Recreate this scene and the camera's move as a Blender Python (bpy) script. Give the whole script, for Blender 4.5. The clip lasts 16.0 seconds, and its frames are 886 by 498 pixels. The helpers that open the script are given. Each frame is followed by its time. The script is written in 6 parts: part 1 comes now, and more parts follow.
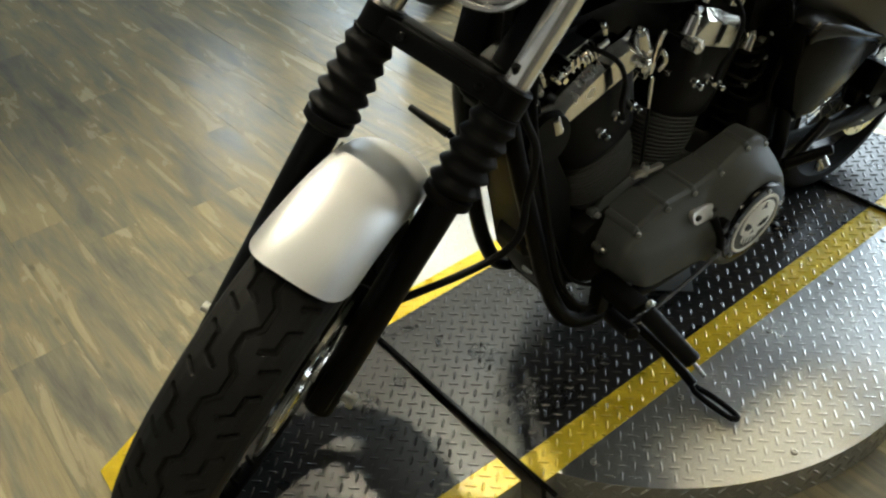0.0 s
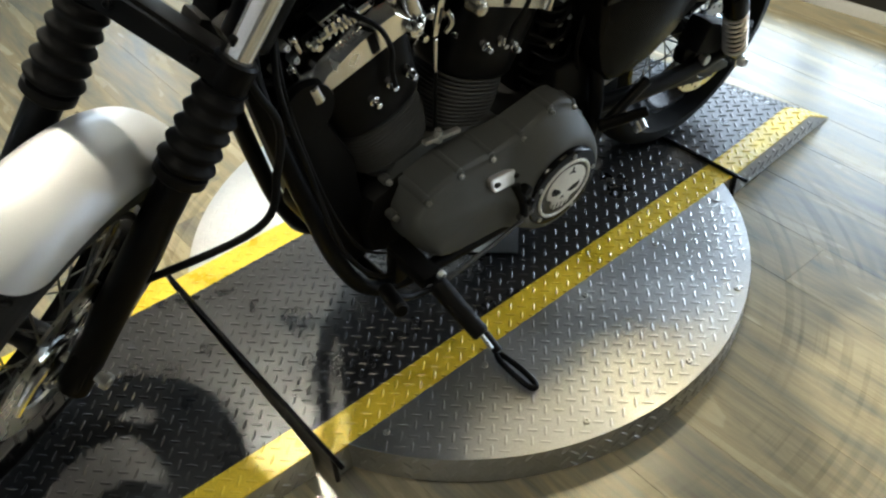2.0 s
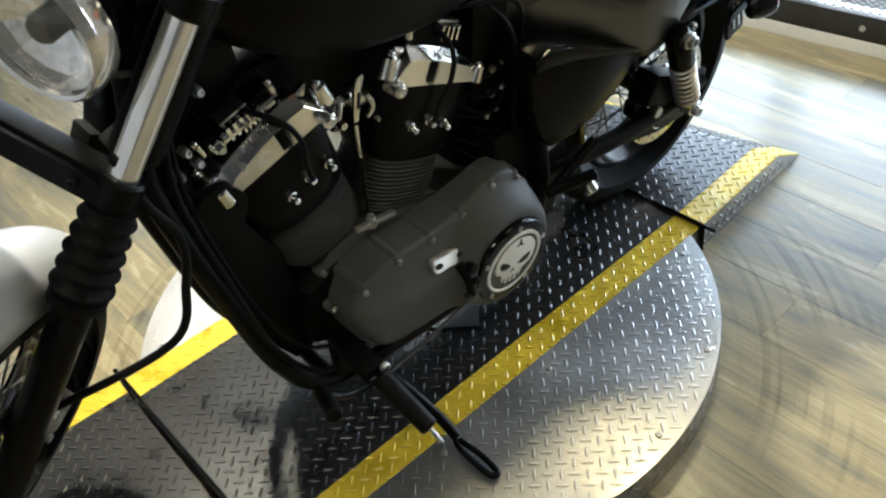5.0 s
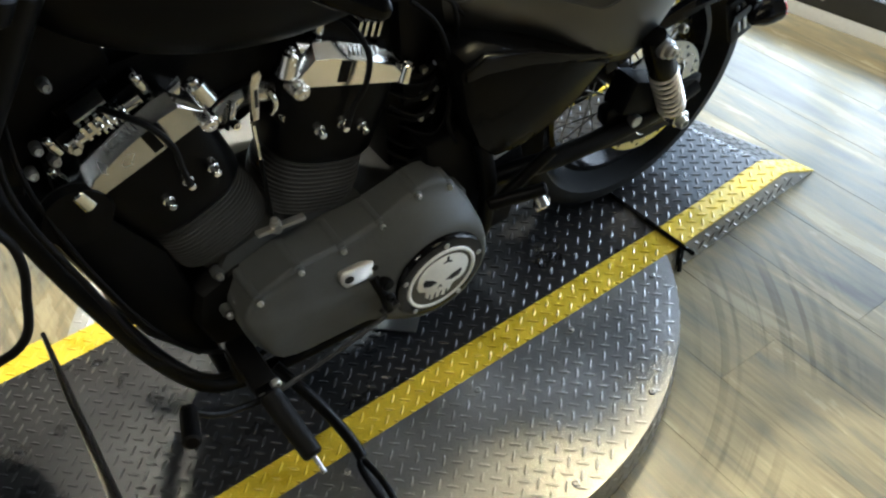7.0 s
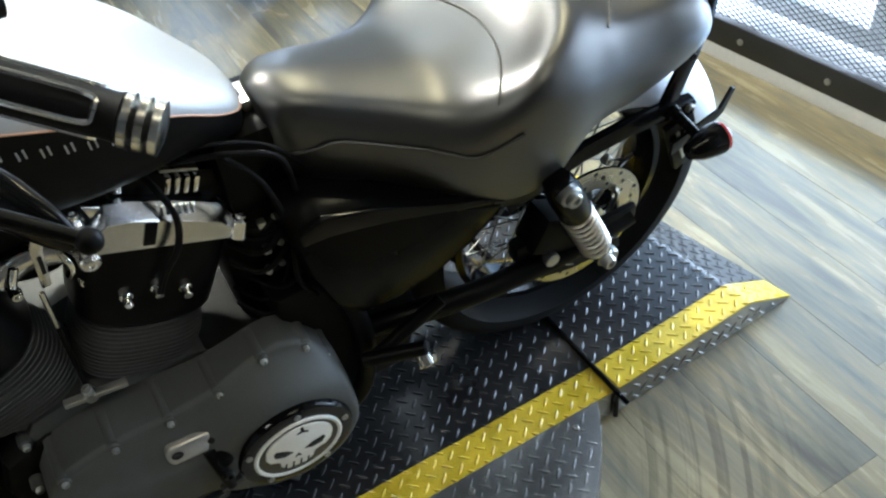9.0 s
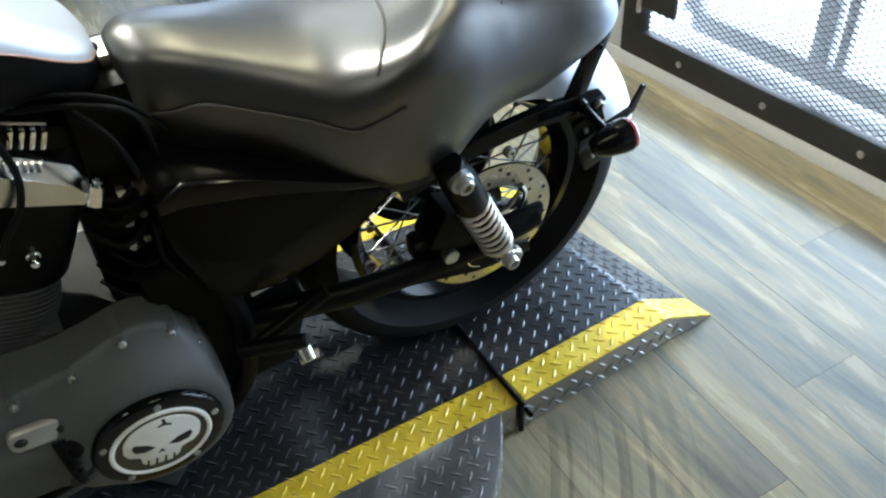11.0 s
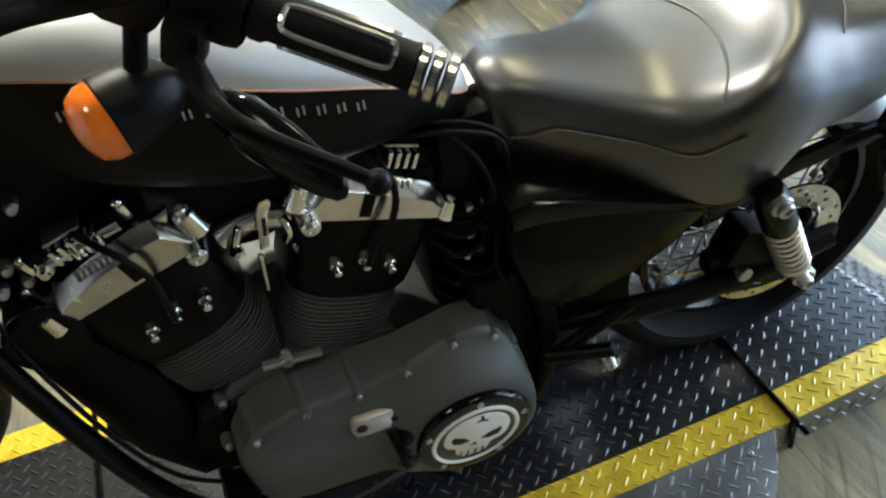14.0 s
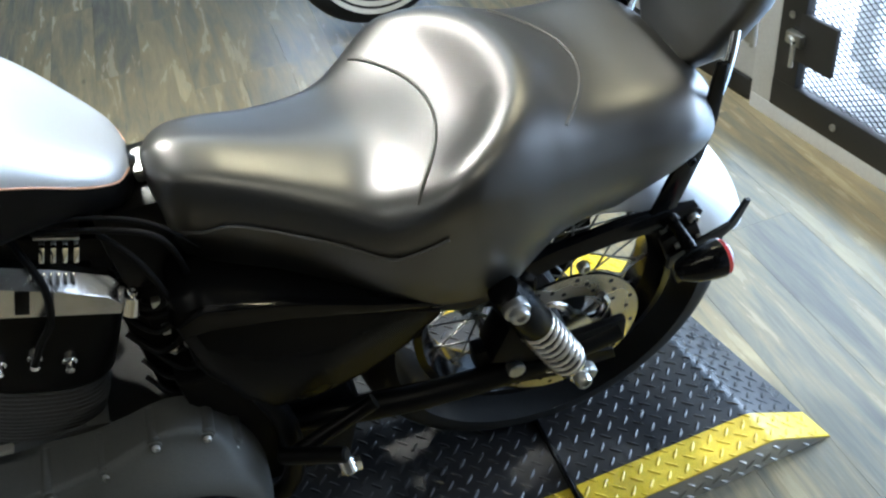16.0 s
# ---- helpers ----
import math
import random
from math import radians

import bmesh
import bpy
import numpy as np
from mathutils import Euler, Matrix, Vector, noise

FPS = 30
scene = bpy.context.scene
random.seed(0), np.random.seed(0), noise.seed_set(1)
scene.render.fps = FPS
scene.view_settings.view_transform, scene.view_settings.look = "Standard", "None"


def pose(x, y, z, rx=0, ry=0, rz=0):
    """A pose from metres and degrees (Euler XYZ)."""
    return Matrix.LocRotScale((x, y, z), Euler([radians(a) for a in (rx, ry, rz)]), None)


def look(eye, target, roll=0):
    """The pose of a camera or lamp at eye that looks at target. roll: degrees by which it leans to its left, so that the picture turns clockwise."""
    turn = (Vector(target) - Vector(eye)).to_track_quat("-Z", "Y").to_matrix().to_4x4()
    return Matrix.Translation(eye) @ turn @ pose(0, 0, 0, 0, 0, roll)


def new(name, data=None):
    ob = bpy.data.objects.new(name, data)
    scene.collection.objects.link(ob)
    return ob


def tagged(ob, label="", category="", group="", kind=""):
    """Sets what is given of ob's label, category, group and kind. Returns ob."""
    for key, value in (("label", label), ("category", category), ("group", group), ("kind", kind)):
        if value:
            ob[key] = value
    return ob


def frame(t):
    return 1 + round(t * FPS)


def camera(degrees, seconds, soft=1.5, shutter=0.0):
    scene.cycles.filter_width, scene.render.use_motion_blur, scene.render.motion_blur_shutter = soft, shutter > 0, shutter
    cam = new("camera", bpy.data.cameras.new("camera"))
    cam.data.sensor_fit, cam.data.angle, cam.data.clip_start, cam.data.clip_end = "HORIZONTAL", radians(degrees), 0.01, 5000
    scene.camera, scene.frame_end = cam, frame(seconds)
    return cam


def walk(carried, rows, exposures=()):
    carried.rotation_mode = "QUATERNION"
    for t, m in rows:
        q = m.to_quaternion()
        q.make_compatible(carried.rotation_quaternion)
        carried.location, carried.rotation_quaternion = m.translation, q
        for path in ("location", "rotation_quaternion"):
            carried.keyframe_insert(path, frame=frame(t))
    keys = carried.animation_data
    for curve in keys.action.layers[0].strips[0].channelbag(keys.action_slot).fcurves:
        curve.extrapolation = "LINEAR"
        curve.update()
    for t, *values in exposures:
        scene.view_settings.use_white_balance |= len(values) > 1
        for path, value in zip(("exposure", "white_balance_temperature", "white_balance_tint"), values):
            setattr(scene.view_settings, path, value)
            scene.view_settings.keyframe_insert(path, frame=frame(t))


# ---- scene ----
cam = camera(54.0, 16.0, soft=2.3)
PATH = [
    (0, (-1.815, -0.722, 1.36), (-0.914, 0.586, 0.145), -5.9),
    (0.5, (-1.666, -0.743, 1.407), (-0.656, 0.524, 0.235), -5.9),
    (1, (-1.537, -0.798, 1.422), (-0.502, 0.442, 0.244), -4.9),
    (1.5, (-1.526, -0.833, 1.38), (-0.58, 0.372, 0.094), -3.3),
    (2, (-1.53, -0.842, 1.362), (-0.626, 0.327, 0.014), -3.8),
    (2.5, (-1.512, -0.845, 1.37), (-0.579, 0.354, 0.069), -4.6),
    (3, (-1.505, -0.834, 1.367), (-0.554, 0.354, 0.069), -5.4),
    (3.5, (-1.49, -0.822, 1.367), (-0.553, 0.376, 0.069), -7.0),
    (4, (-1.461, -0.809, 1.368), (-0.475, 0.366, 0.085), -6.1),
    (6.5, (-1.136, -0.906, 1.374), (-0.412, 0.427, 0.071), -11.3),
    (7, (-1.04, -0.851, 1.36), (-0.331, 0.402, -0.028), -7.5),
    (7.5, (-0.895, -0.739, 1.36), (-0.196, 0.45, -0.088), -5.7),
    (8, (-0.808, -0.706, 1.353), (-0.069, 0.481, -0.077), -5.5),
    (8.5, (-0.721, -0.726, 1.347), (-0.06, 0.558, -0.037), -6.5),
    (9, (-0.623, -0.74, 1.361), (-0.029, 0.586, -0.013), -8.6),
    (11.5, (-0.527, -0.794, 1.237), (0.158, 0.579, -0.045), -3.2),
    (12, (-0.639, -0.762, 1.249), (-0.165, 0.703, -0.028), -3.6),
    (12.5, (-0.784, -0.725, 1.284), (-0.61, 0.797, -0.002), -7.2),
    (13, (-0.81, -0.733, 1.331), (-0.728, 0.759, 0.001), -8.4),
    (13.5, (-0.774, -0.703, 1.344), (-0.591, 0.737, -0.031), -12.3),
    (14, (-0.74, -0.716, 1.339), (-0.362, 0.757, 0.04), -10.1),
    (14.5, (-0.652, -0.726, 1.354), (-0.156, 0.719, 0.064), -8.8),
    (15, (-0.629, -0.726, 1.352), (-0.165, 0.695, 0.023), -8.6),
    (15.5, (-0.429, -0.824, 1.343), (-0.047, 0.658, 0.056), -5.2),
    (16, (-0.319, -0.688, 1.306), (0.017, 0.797, 0.009), -9.2),
]
walk(cam, [(t, look(eye, target, roll)) for t, eye, target, roll in PATH], [(0.0, -0.36, 6600, 4), (0.6, -0.26, 6300, 6), (2.5, -0.13, 6150, 8), (7.5, 0.06, 5850, 9), (8.8, 0.0, 5600, 8), (12.0, -0.03, 5600, 8), (13.0, -0.3, 6550, 4), (14.3, -0.1, 5650, 8), (16.0, -0.15, 5500, 9)])

# ---- light ----
world = bpy.data.worlds.new("world")
scene.world = world
world.use_nodes = True
wn = world.node_tree.nodes
sky = wn.new("ShaderNodeTexSky")
sky.sky_type = "NISHITA"
sky.sun_disc = False
sky.sun_elevation, sky.sun_rotation = radians(40), radians(120)
wn["Background"].inputs["Strength"].default_value = 0.08
world.node_tree.links.new(sky.outputs[0], wn["Background"].inputs["Color"])


def area_lamp(name, m, w, h, power, colour, spread=180):
    data = bpy.data.lights.new(name, "AREA")
    data.shape, data.size, data.size_y, data.energy, data.color = "RECTANGLE", w, h, power, colour
    data.spread = radians(spread)
    ob = new(name, data)
    ob.matrix_world = m
    return ob


sun = bpy.data.lights.new("sun", "SUN")
sun.energy, sun.angle, sun.color = 5.0, radians(0.6), (1.0, 0.96, 0.9)
sun_ob = new("sun", sun)
sun_ob.matrix_world = look((3, -8, 9), (4, 0, 0))
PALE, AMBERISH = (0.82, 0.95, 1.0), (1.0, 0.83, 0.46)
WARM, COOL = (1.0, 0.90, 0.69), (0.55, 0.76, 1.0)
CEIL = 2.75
# Unseen lamps, added to match highlights and fill the headlight and floor.
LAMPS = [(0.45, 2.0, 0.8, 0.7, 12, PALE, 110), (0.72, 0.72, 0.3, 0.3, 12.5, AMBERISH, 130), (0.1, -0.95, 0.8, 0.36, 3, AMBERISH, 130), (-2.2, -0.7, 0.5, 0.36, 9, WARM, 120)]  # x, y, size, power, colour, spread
SPOT = look((-0.70, 1.30, CEIL - 0.12), (-0.95, -0.15, 0.0))       # a spot lamp that points at the turntable
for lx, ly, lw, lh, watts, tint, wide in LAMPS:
    area_lamp("added_lamp_light", pose(lx, ly, CEIL - 0.06), lw, lh, watts, tint, wide)
area_lamp("spot_lamp_light", SPOT, 0.14, 0.14, 45, WARM, 105)
area_lamp("gate_daylight", pose(0.90, 0.2, 0.44, 0, 90, 6), 0.8, 1.4, 10.5, COOL)
# Lights of two unseen windows, added for streaks on floor and seat.
area_lamp("assumed_window_light", pose(0.64, 3.6, 1.25, 0, 90, 6), 1.6, 1.2, 5, COOL)
area_lamp("assumed_window_light", pose(0.22, 4.56, 1.6, -90), 0.5, 1.0, 1.6, COOL)


# ---- mesh tools ----
class Geo:
    """Vertices and faces that are gathered for one mesh."""

    def __init__(self):
        self.v, self.f = [], []

    def add(self, verts, faces):
        n = len(self.v)
        self.v += [Vector(p) for p in verts]
        self.f += [tuple(i + n for i in face) for face in faces]
        return self

    def move(self, m):
        self.v = [m @ p for p in self.v]
        return self

    def join(self, other, m=None):
        return self.add([m @ p for p in other.v] if m else other.v, other.f)

    def box(self, c, s, m=None, bevel=0.0):
        x, y, z = (a / 2 for a in s)
        b = min(bevel, x * 0.9, y * 0.9, z * 0.9)
        if b <= 0:
            pts = [Vector((i * x, j * y, k * z)) for i in (-1, 1) for j in (-1, 1) for k in (-1, 1)]
            fs = [(0, 1, 3, 2), (4, 6, 7, 5), (0, 4, 5, 1), (2, 3, 7, 6), (0, 2, 6, 4), (1, 5, 7, 3)]
        else:
            bm = bmesh.new()
            bmesh.ops.create_cube(bm, size=1.0)
            for q in bm.verts:
                q.co = Vector((q.co.x * 2 * x, q.co.y * 2 * y, q.co.z * 2 * z))
            bmesh.ops.bevel(bm, geom=bm.edges[:], offset=b, segments=2, affect="EDGES", profile=0.6)
            bm.verts.index_update()
            pts, fs = [q.co.copy() for q in bm.verts], [tuple(q.index for q in face.verts) for face in bm.faces]
            bm.free()
        m = Matrix.Translation(c) @ (m or Matrix())
        return self.add([m @ p for p in pts], fs)

    def loft(self, rings, cap0=True, cap1=True, closed=True):
        n = len(rings[0])
        fs = []
        for i in range(len(rings) - 1):
            for j in range(n if closed else n - 1):
                a, b = i * n + j, i * n + (j + 1) % n
                fs.append((a, b, b + n, a + n))
        if cap0:
            fs.append(tuple(range(n - 1, -1, -1)))
        if cap1:
            fs.append(tuple(range((len(rings) - 1) * n, len(rings) * n)))
        return self.add([p for r in rings for p in r], fs)

    def cyl(self, a, b, r, r2=None, n=14, soft=0.0):
        a, b = Vector(a), Vector(b)
        r2 = r if r2 is None else r2
        d = (b - a).normalized()
        q = d.to_track_quat("Z", "Y").to_matrix()
        stops = [(a, r), (b, r2)] if soft <= 0 else [(a, r - soft), (a + d * soft, r), (b - d * soft, r2), (b, r2 - soft)]
        return self.loft([[p + q @ Vector((s * math.cos(k * math.tau / n), s * math.sin(k * math.tau / n), 0)) for k in range(n)] for p, s in stops])

    def tube(self, path, r, n=10, steps=8):
        pts = smooth_path(path, steps)
        rings, side = [], None
        for i, p in enumerate(pts):
            d = (pts[min(i + 1, len(pts) - 1)] - pts[max(i - 1, 0)]).normalized()
            if side is None:
                side = d.orthogonal().normalized()
            side = (side - d * side.dot(d)).normalized()
            up = d.cross(side)
            s = r(i / (len(pts) - 1)) if callable(r) else r
            rings.append([p + side * (s * math.cos(k * math.tau / n)) + up * (s * math.sin(k * math.tau / n)) for k in range(n)])
        return self.loft(rings)

    def lathe(self, profile, m, n=40, caps=True):
        """profile: radius and height along the local z axis of m."""
        rings = [[m @ Vector((r * math.cos(k * math.tau / n), r * math.sin(k * math.tau / n), h)) for k in range(n)] for r, h in profile]
        return self.loft(rings, caps, caps)

    def ring(self, profile, m, n=48):
        """A closed profile turned about the local z axis of m."""
        rings = [[m @ Vector((r * math.cos(a), r * math.sin(a), h)) for r, h in profile] for a in (k * math.tau / n for k in range(n))]
        return self.loft(rings + rings[:1], False, False)

    def prism(self, poly, m, depth, bevel=0.0):
        """A flat outline in the local xy plane of m, from height 0 to depth, with its upper rim rounded."""
        c = Vector((sum(p[0] for p in poly) / len(poly), sum(p[1] for p in poly) / len(poly)))
        def inset(d):
            out = []
            for i, p in enumerate(poly):
                a, b = Vector(poly[i - 1]), Vector(poly[(i + 1) % len(poly)])
                t = (b - a).normalized()
                nrm = Vector((-t.y, t.x))
                if nrm.dot(c - Vector(p)) < 0:
                    nrm = -nrm
                out.append(Vector(p) + nrm * d)
            return out
        rings = [[m @ Vector((*p, 0)) for p in poly]]
        if bevel > 0:
            for d, h in ((0, depth - bevel), (bevel * 0.3, depth - bevel * 0.3), (bevel, depth)):
                rings.append([m @ Vector((*p, h)) for p in inset(d)])
        else:
            rings.append([m @ Vector((*p, depth)) for p in poly])
        return self.loft(rings)

    def ball(self, c, s, m=None, n=16, k=10):
        m = Matrix.Translation(c) @ (m or Matrix())
        rings = []
        for i in range(1, k):
            a = math.pi * i / k
            rings.append([m @ Vector((s[0] * math.sin(a) * math.cos(j * math.tau / n), s[1] * math.sin(a) * math.sin(j * math.tau / n), s[2] * math.cos(a))) for j in range(n)])
        return self.loft(rings)

    def bolt(self, c, d, r=0.006, h=0.006):
        """A hexagon-socket bolt head at c that faces along d."""
        c, d = Vector(c), Vector(d).normalized()
        return self.lathe([(r, 0), (r, h * 0.75), (r * 0.82, h), (r * 0.5, h), (r * 0.48, h * 0.5)], Matrix.Translation(c) @ d.to_track_quat("Z", "Y").to_matrix().to_4x4(), 12)


def smooth_path(path, steps):
    pts = [Vector(p) for p in path]
    if len(pts) < 3 or steps < 2:
        return pts
    out = []
    for i in range(len(pts) - 1):
        p0, p1, p2, p3 = pts[max(i - 1, 0)], pts[i], pts[i + 1], pts[min(i + 2, len(pts) - 1)]
        for k in range(steps):
            t = k / steps
            out.append(0.5 * (2 * p1 + (p2 - p0) * t + (2 * p0 - 5 * p1 + 4 * p2 - p3) * t * t + (3 * p1 - p0 - 3 * p2 + p3) * t ** 3))
    return out + [pts[-1]]


def part(name, geo, material, parent=None, label="", sharp=38, flat=False):
    """Links one mesh object, under a thing or under a part."""
    mesh = bpy.data.meshes.new(name)
    if isinstance(geo, Geo):
        bm = bmesh.new()
        vs = [bm.verts.new(p) for p in geo.v]
        for face in geo.f:
            if len(set(face)) > 2:
                try:
                    bm.faces.new([vs[i] for i in face])
                except ValueError:
                    pass
        bmesh.ops.recalc_face_normals(bm, faces=bm.faces[:])
        for face in bm.faces:
            face.smooth = not flat
        for edge in bm.edges:
            if len(edge.link_faces) == 2 and edge.calc_face_angle(0) > radians(sharp):
                edge.smooth = False
        bm.to_mesh(mesh)
        bm.free()
    else:
        mesh.from_pydata(geo[0], [], geo[1])
        mesh.update()
    mesh.materials.append(material)
    ob = new(name, mesh)
    if parent:
        ob.parent = parent
    if label:
        ob["label"] = label
    return ob


# ---- materials ----
def mat(name, colour, rough=0.5, metal=0.0, grain=None, bump=0.0, var=0.0, fine=0.0, rvar=0.0, coat=0.0, per_object=0.0):
    """A surface with stains at one scale and grain at a finer one. grain: the sizes per metre of the two noises."""
    m = bpy.data.materials.new(name)
    m.use_nodes = True
    nt, b = m.node_tree, m.node_tree.nodes["Principled BSDF"]
    b.inputs["Metallic"].default_value, b.inputs["Roughness"].default_value = metal, rough
    b.inputs["Coat Weight"].default_value = coat
    b.inputs["Base Color"].default_value = (*colour, 1)
    big, small = grain or (6, 220)
    geo = nt.nodes.new("ShaderNodeNewGeometry")
    n1, n2 = nt.nodes.new("ShaderNodeTexNoise"), nt.nodes.new("ShaderNodeTexNoise")
    for n, s, d in ((n1, big, 5), (n2, small, 3)):
        n.inputs["Scale"].default_value, n.inputs["Detail"].default_value = s, d
        nt.links.new(geo.outputs["Position"], n.inputs["Vector"])
    def remap(src, lo, hi, a=0.3, z=0.7):
        r = nt.nodes.new("ShaderNodeMapRange")
        for k, v in zip(("From Min", "From Max", "To Min", "To Max"), (a, z, lo, hi)):
            r.inputs[k].default_value = v
        nt.links.new(src, r.inputs["Value"])
        return r.outputs[0]
    def times(a, v):
        x = nt.nodes.new("ShaderNodeMath")
        x.operation = "MULTIPLY"
        nt.links.new(a, x.inputs[0])
        nt.links.new(v, x.inputs[1])
        return x.outputs[0]
    if var or fine or per_object:
        f = times(remap(n1.outputs["Fac"], 1 - var, 1 + var), remap(n2.outputs["Fac"], 1 - fine, 1 + fine))
        if per_object:
            info = nt.nodes.new("ShaderNodeObjectInfo")
            f = times(f, remap(info.outputs["Random"], 1 - per_object, 1 + per_object, 0, 1))
        mix = nt.nodes.new("ShaderNodeVectorMath")
        mix.operation = "SCALE"
        mix.inputs[0].default_value = colour
        nt.links.new(f, mix.inputs["Scale"])
        nt.links.new(mix.outputs[0], b.inputs["Base Color"])
    if rvar:
        nt.links.new(remap(n1.outputs["Fac"], max(rough - rvar, 0.02), min(rough + rvar, 1)), b.inputs["Roughness"])
    if bump:
        bp = nt.nodes.new("ShaderNodeBump")
        bp.inputs["Strength"].default_value, bp.inputs["Distance"].default_value = bump, 0.001
        nt.links.new(n2.outputs["Fac"], bp.inputs["Height"])
        nt.links.new(bp.outputs[0], b.inputs["Normal"])
    return m


def shine(name, colour, strength):
    m = bpy.data.materials.new(name)
    m.use_nodes = True
    b = m.node_tree.nodes["Principled BSDF"]
    b.inputs["Base Color"].default_value = (*colour, 1)
    b.inputs["Emission Color"].default_value = (*colour, 1)
    b.inputs["Emission Strength"].default_value = strength
    return m


def clear(name, colour, rough=0.03, ior=1.45):
    m = bpy.data.materials.new(name)
    m.use_nodes = True
    b = m.node_tree.nodes["Principled BSDF"]
    b.inputs["Base Color"].default_value = (*colour, 1)
    b.inputs["Roughness"].default_value, b.inputs["IOR"].default_value = rough, ior
    pane, gloss, mix, edge = (m.node_tree.nodes.new(k) for k in ("ShaderNodeBsdfTransparent", "ShaderNodeBsdfGlossy", "ShaderNodeMixShader", "ShaderNodeLayerWeight"))
    edge.inputs["Blend"].default_value = 0.5
    steep = m.node_tree.nodes.new("ShaderNodeMath")
    steep.operation, steep.inputs[1].default_value = "POWER", 4.0
    m.node_tree.links.new(edge.outputs["Facing"], steep.inputs[0])
    share = m.node_tree.nodes.new("ShaderNodeMath")
    share.operation, share.inputs[1].default_value, share.inputs[2].default_value = "MULTIPLY_ADD", 0.8, 0.035
    m.node_tree.links.new(steep.outputs[0], share.inputs[0])
    gloss.inputs["Roughness"].default_value = rough
    m.node_tree.links.new(share.outputs[0], mix.inputs[0])
    m.node_tree.links.new(pane.outputs[0], mix.inputs[1])
    m.node_tree.links.new(gloss.outputs[0], mix.inputs[2])
    m.node_tree.links.new(mix.outputs[0], m.node_tree.nodes["Material Output"].inputs["Surface"])
    return m


BARE = mat("bare_tread_plate", (0.47, 0.47, 0.46), 0.40, 1.0, (5, 300), 0.12, 0.16, 0.08, 0.1)
BLACKPLATE = mat("black_painted_tread_plate", (0.020, 0.020, 0.021), 0.30, 0.0, (9, 260), 0.15, 0.16, 0.12, 0.05)
YELLOW = mat("yellow_paint", (0.72, 0.52, 0.03), 0.34, 0.0, (14, 300), 0.2, 0.2, 0.1, 0.12)
SILVER = mat("silver_paint", (0.56, 0.57, 0.575), 0.46, 0.6, (3, 900), 0.02, 0.03, 0.03, 0.04, 0.2)
GLOSSBLACK = mat("black_gloss_paint", (0.004, 0.004, 0.0043), 0.14, 0.0, (4, 400), 0.02, 0.2, 0.1, 0.05)
GLOSSBLACK.node_tree.nodes["Principled BSDF"].inputs["Specular IOR Level"].default_value = 0.16
SATINBLACK = mat("satin_black_paint", (0.0024, 0.0024, 0.0026), 0.42, 0.0, (8, 500), 0.1, 0.3, 0.15, 0.1)
SATINBLACK.node_tree.nodes["Principled BSDF"].inputs["Specular IOR Level"].default_value = 0.34
WRINKLE = mat("black_wrinkle_finish", (0.004, 0.004, 0.004), 0.5, 0.0, (10, 900), 0.35, 0.25, 0.2, 0.08)
RUBBER = mat("tyre_rubber", (0.016, 0.016, 0.0155), 0.66, 0.0, (10, 500), 0.15, 0.25, 0.15, 0.08)
SOFTBLACK = mat("soft_black_rubber", (0.005, 0.005, 0.0052), 0.55, 0.0, (12, 500), 0.1, 0.25, 0.1, 0.08)
CHROME = mat("chrome", (0.82, 0.82, 0.8), 0.07, 1.0, (8, 200), 0.0, 0.04, 0.0, 0.04)
POLISHED = mat("polished_alloy", (0.80, 0.79, 0.76), 0.20, 1.0, (20, 300), 0.04, 0.08, 0.04, 0.08)
STEEL = mat("zinc_steel", (0.52, 0.52, 0.50), 0.36, 1.0, (30, 400), 0.1, 0.15, 0.1, 0.1)
GREYCAST = mat("grey_powder_coat", (0.096, 0.099, 0.096), 0.46, 0.25, (7, 700), 0.25, 0.12, 0.08, 0.06)
FINGREY = mat("dark_grey_fins", (0.088, 0.088, 0.085), 0.5, 0.2, (9, 500), 0.2, 0.2, 0.1, 0.06)
LEATHER = mat("black_seat_vinyl", (0.006, 0.006, 0.0058), 0.40, 0.0, (5, 520), 0.04, 0.2, 0.1, 0.05, 0.25)
LEATHER.node_tree.nodes["Principled BSDF"].inputs["Coat Roughness"].default_value = 0.27
LEATHER.node_tree.nodes["Principled BSDF"].inputs["Coat Weight"].default_value = 0.15
LEATHER.node_tree.nodes["Principled BSDF"].inputs["IOR"].default_value = 1.57
PIPING = mat("seat_piping", (0.07, 0.069, 0.066), 0.5, 0.0, (20, 600), 0.2, 0.2, 0.1)
LEATHER.node_tree.nodes["Principled BSDF"].inputs["Specular IOR Level"].default_value = 1.0
for dull in (SATINBLACK, WRINKLE, RUBBER, SOFTBLACK, GREYCAST, FINGREY):
    dull.node_tree.nodes["Principled BSDF"].inputs["Specular IOR Level"].default_value = 0.12
AMBER = mat("amber_lens", (0.85, 0.19, 0.008), 0.2, 0.0, (30, 200), 0.0, 0.08, 0.0, 0.0, 1.0)
REDLENS = mat("red_lens", (0.5, 0.03, 0.025), 0.18, 0.0, (30, 200), 0.0, 0.08, 0.0, 0.0, 1.0)
COVERBLACK = mat("black_moulded_cover", (0.004, 0.004, 0.0042), 0.26, 0.0, (5, 400), 0.05, 0.2, 0.1, 0.06)
COVERBLACK.node_tree.nodes["Principled BSDF"].inputs["Specular IOR Level"].default_value = 0.06
DARKSTEEL = mat("dark_spoke_steel", (0.16, 0.16, 0.15), 0.35, 1.0, (30, 400), 0.1, 0.15, 0.1)
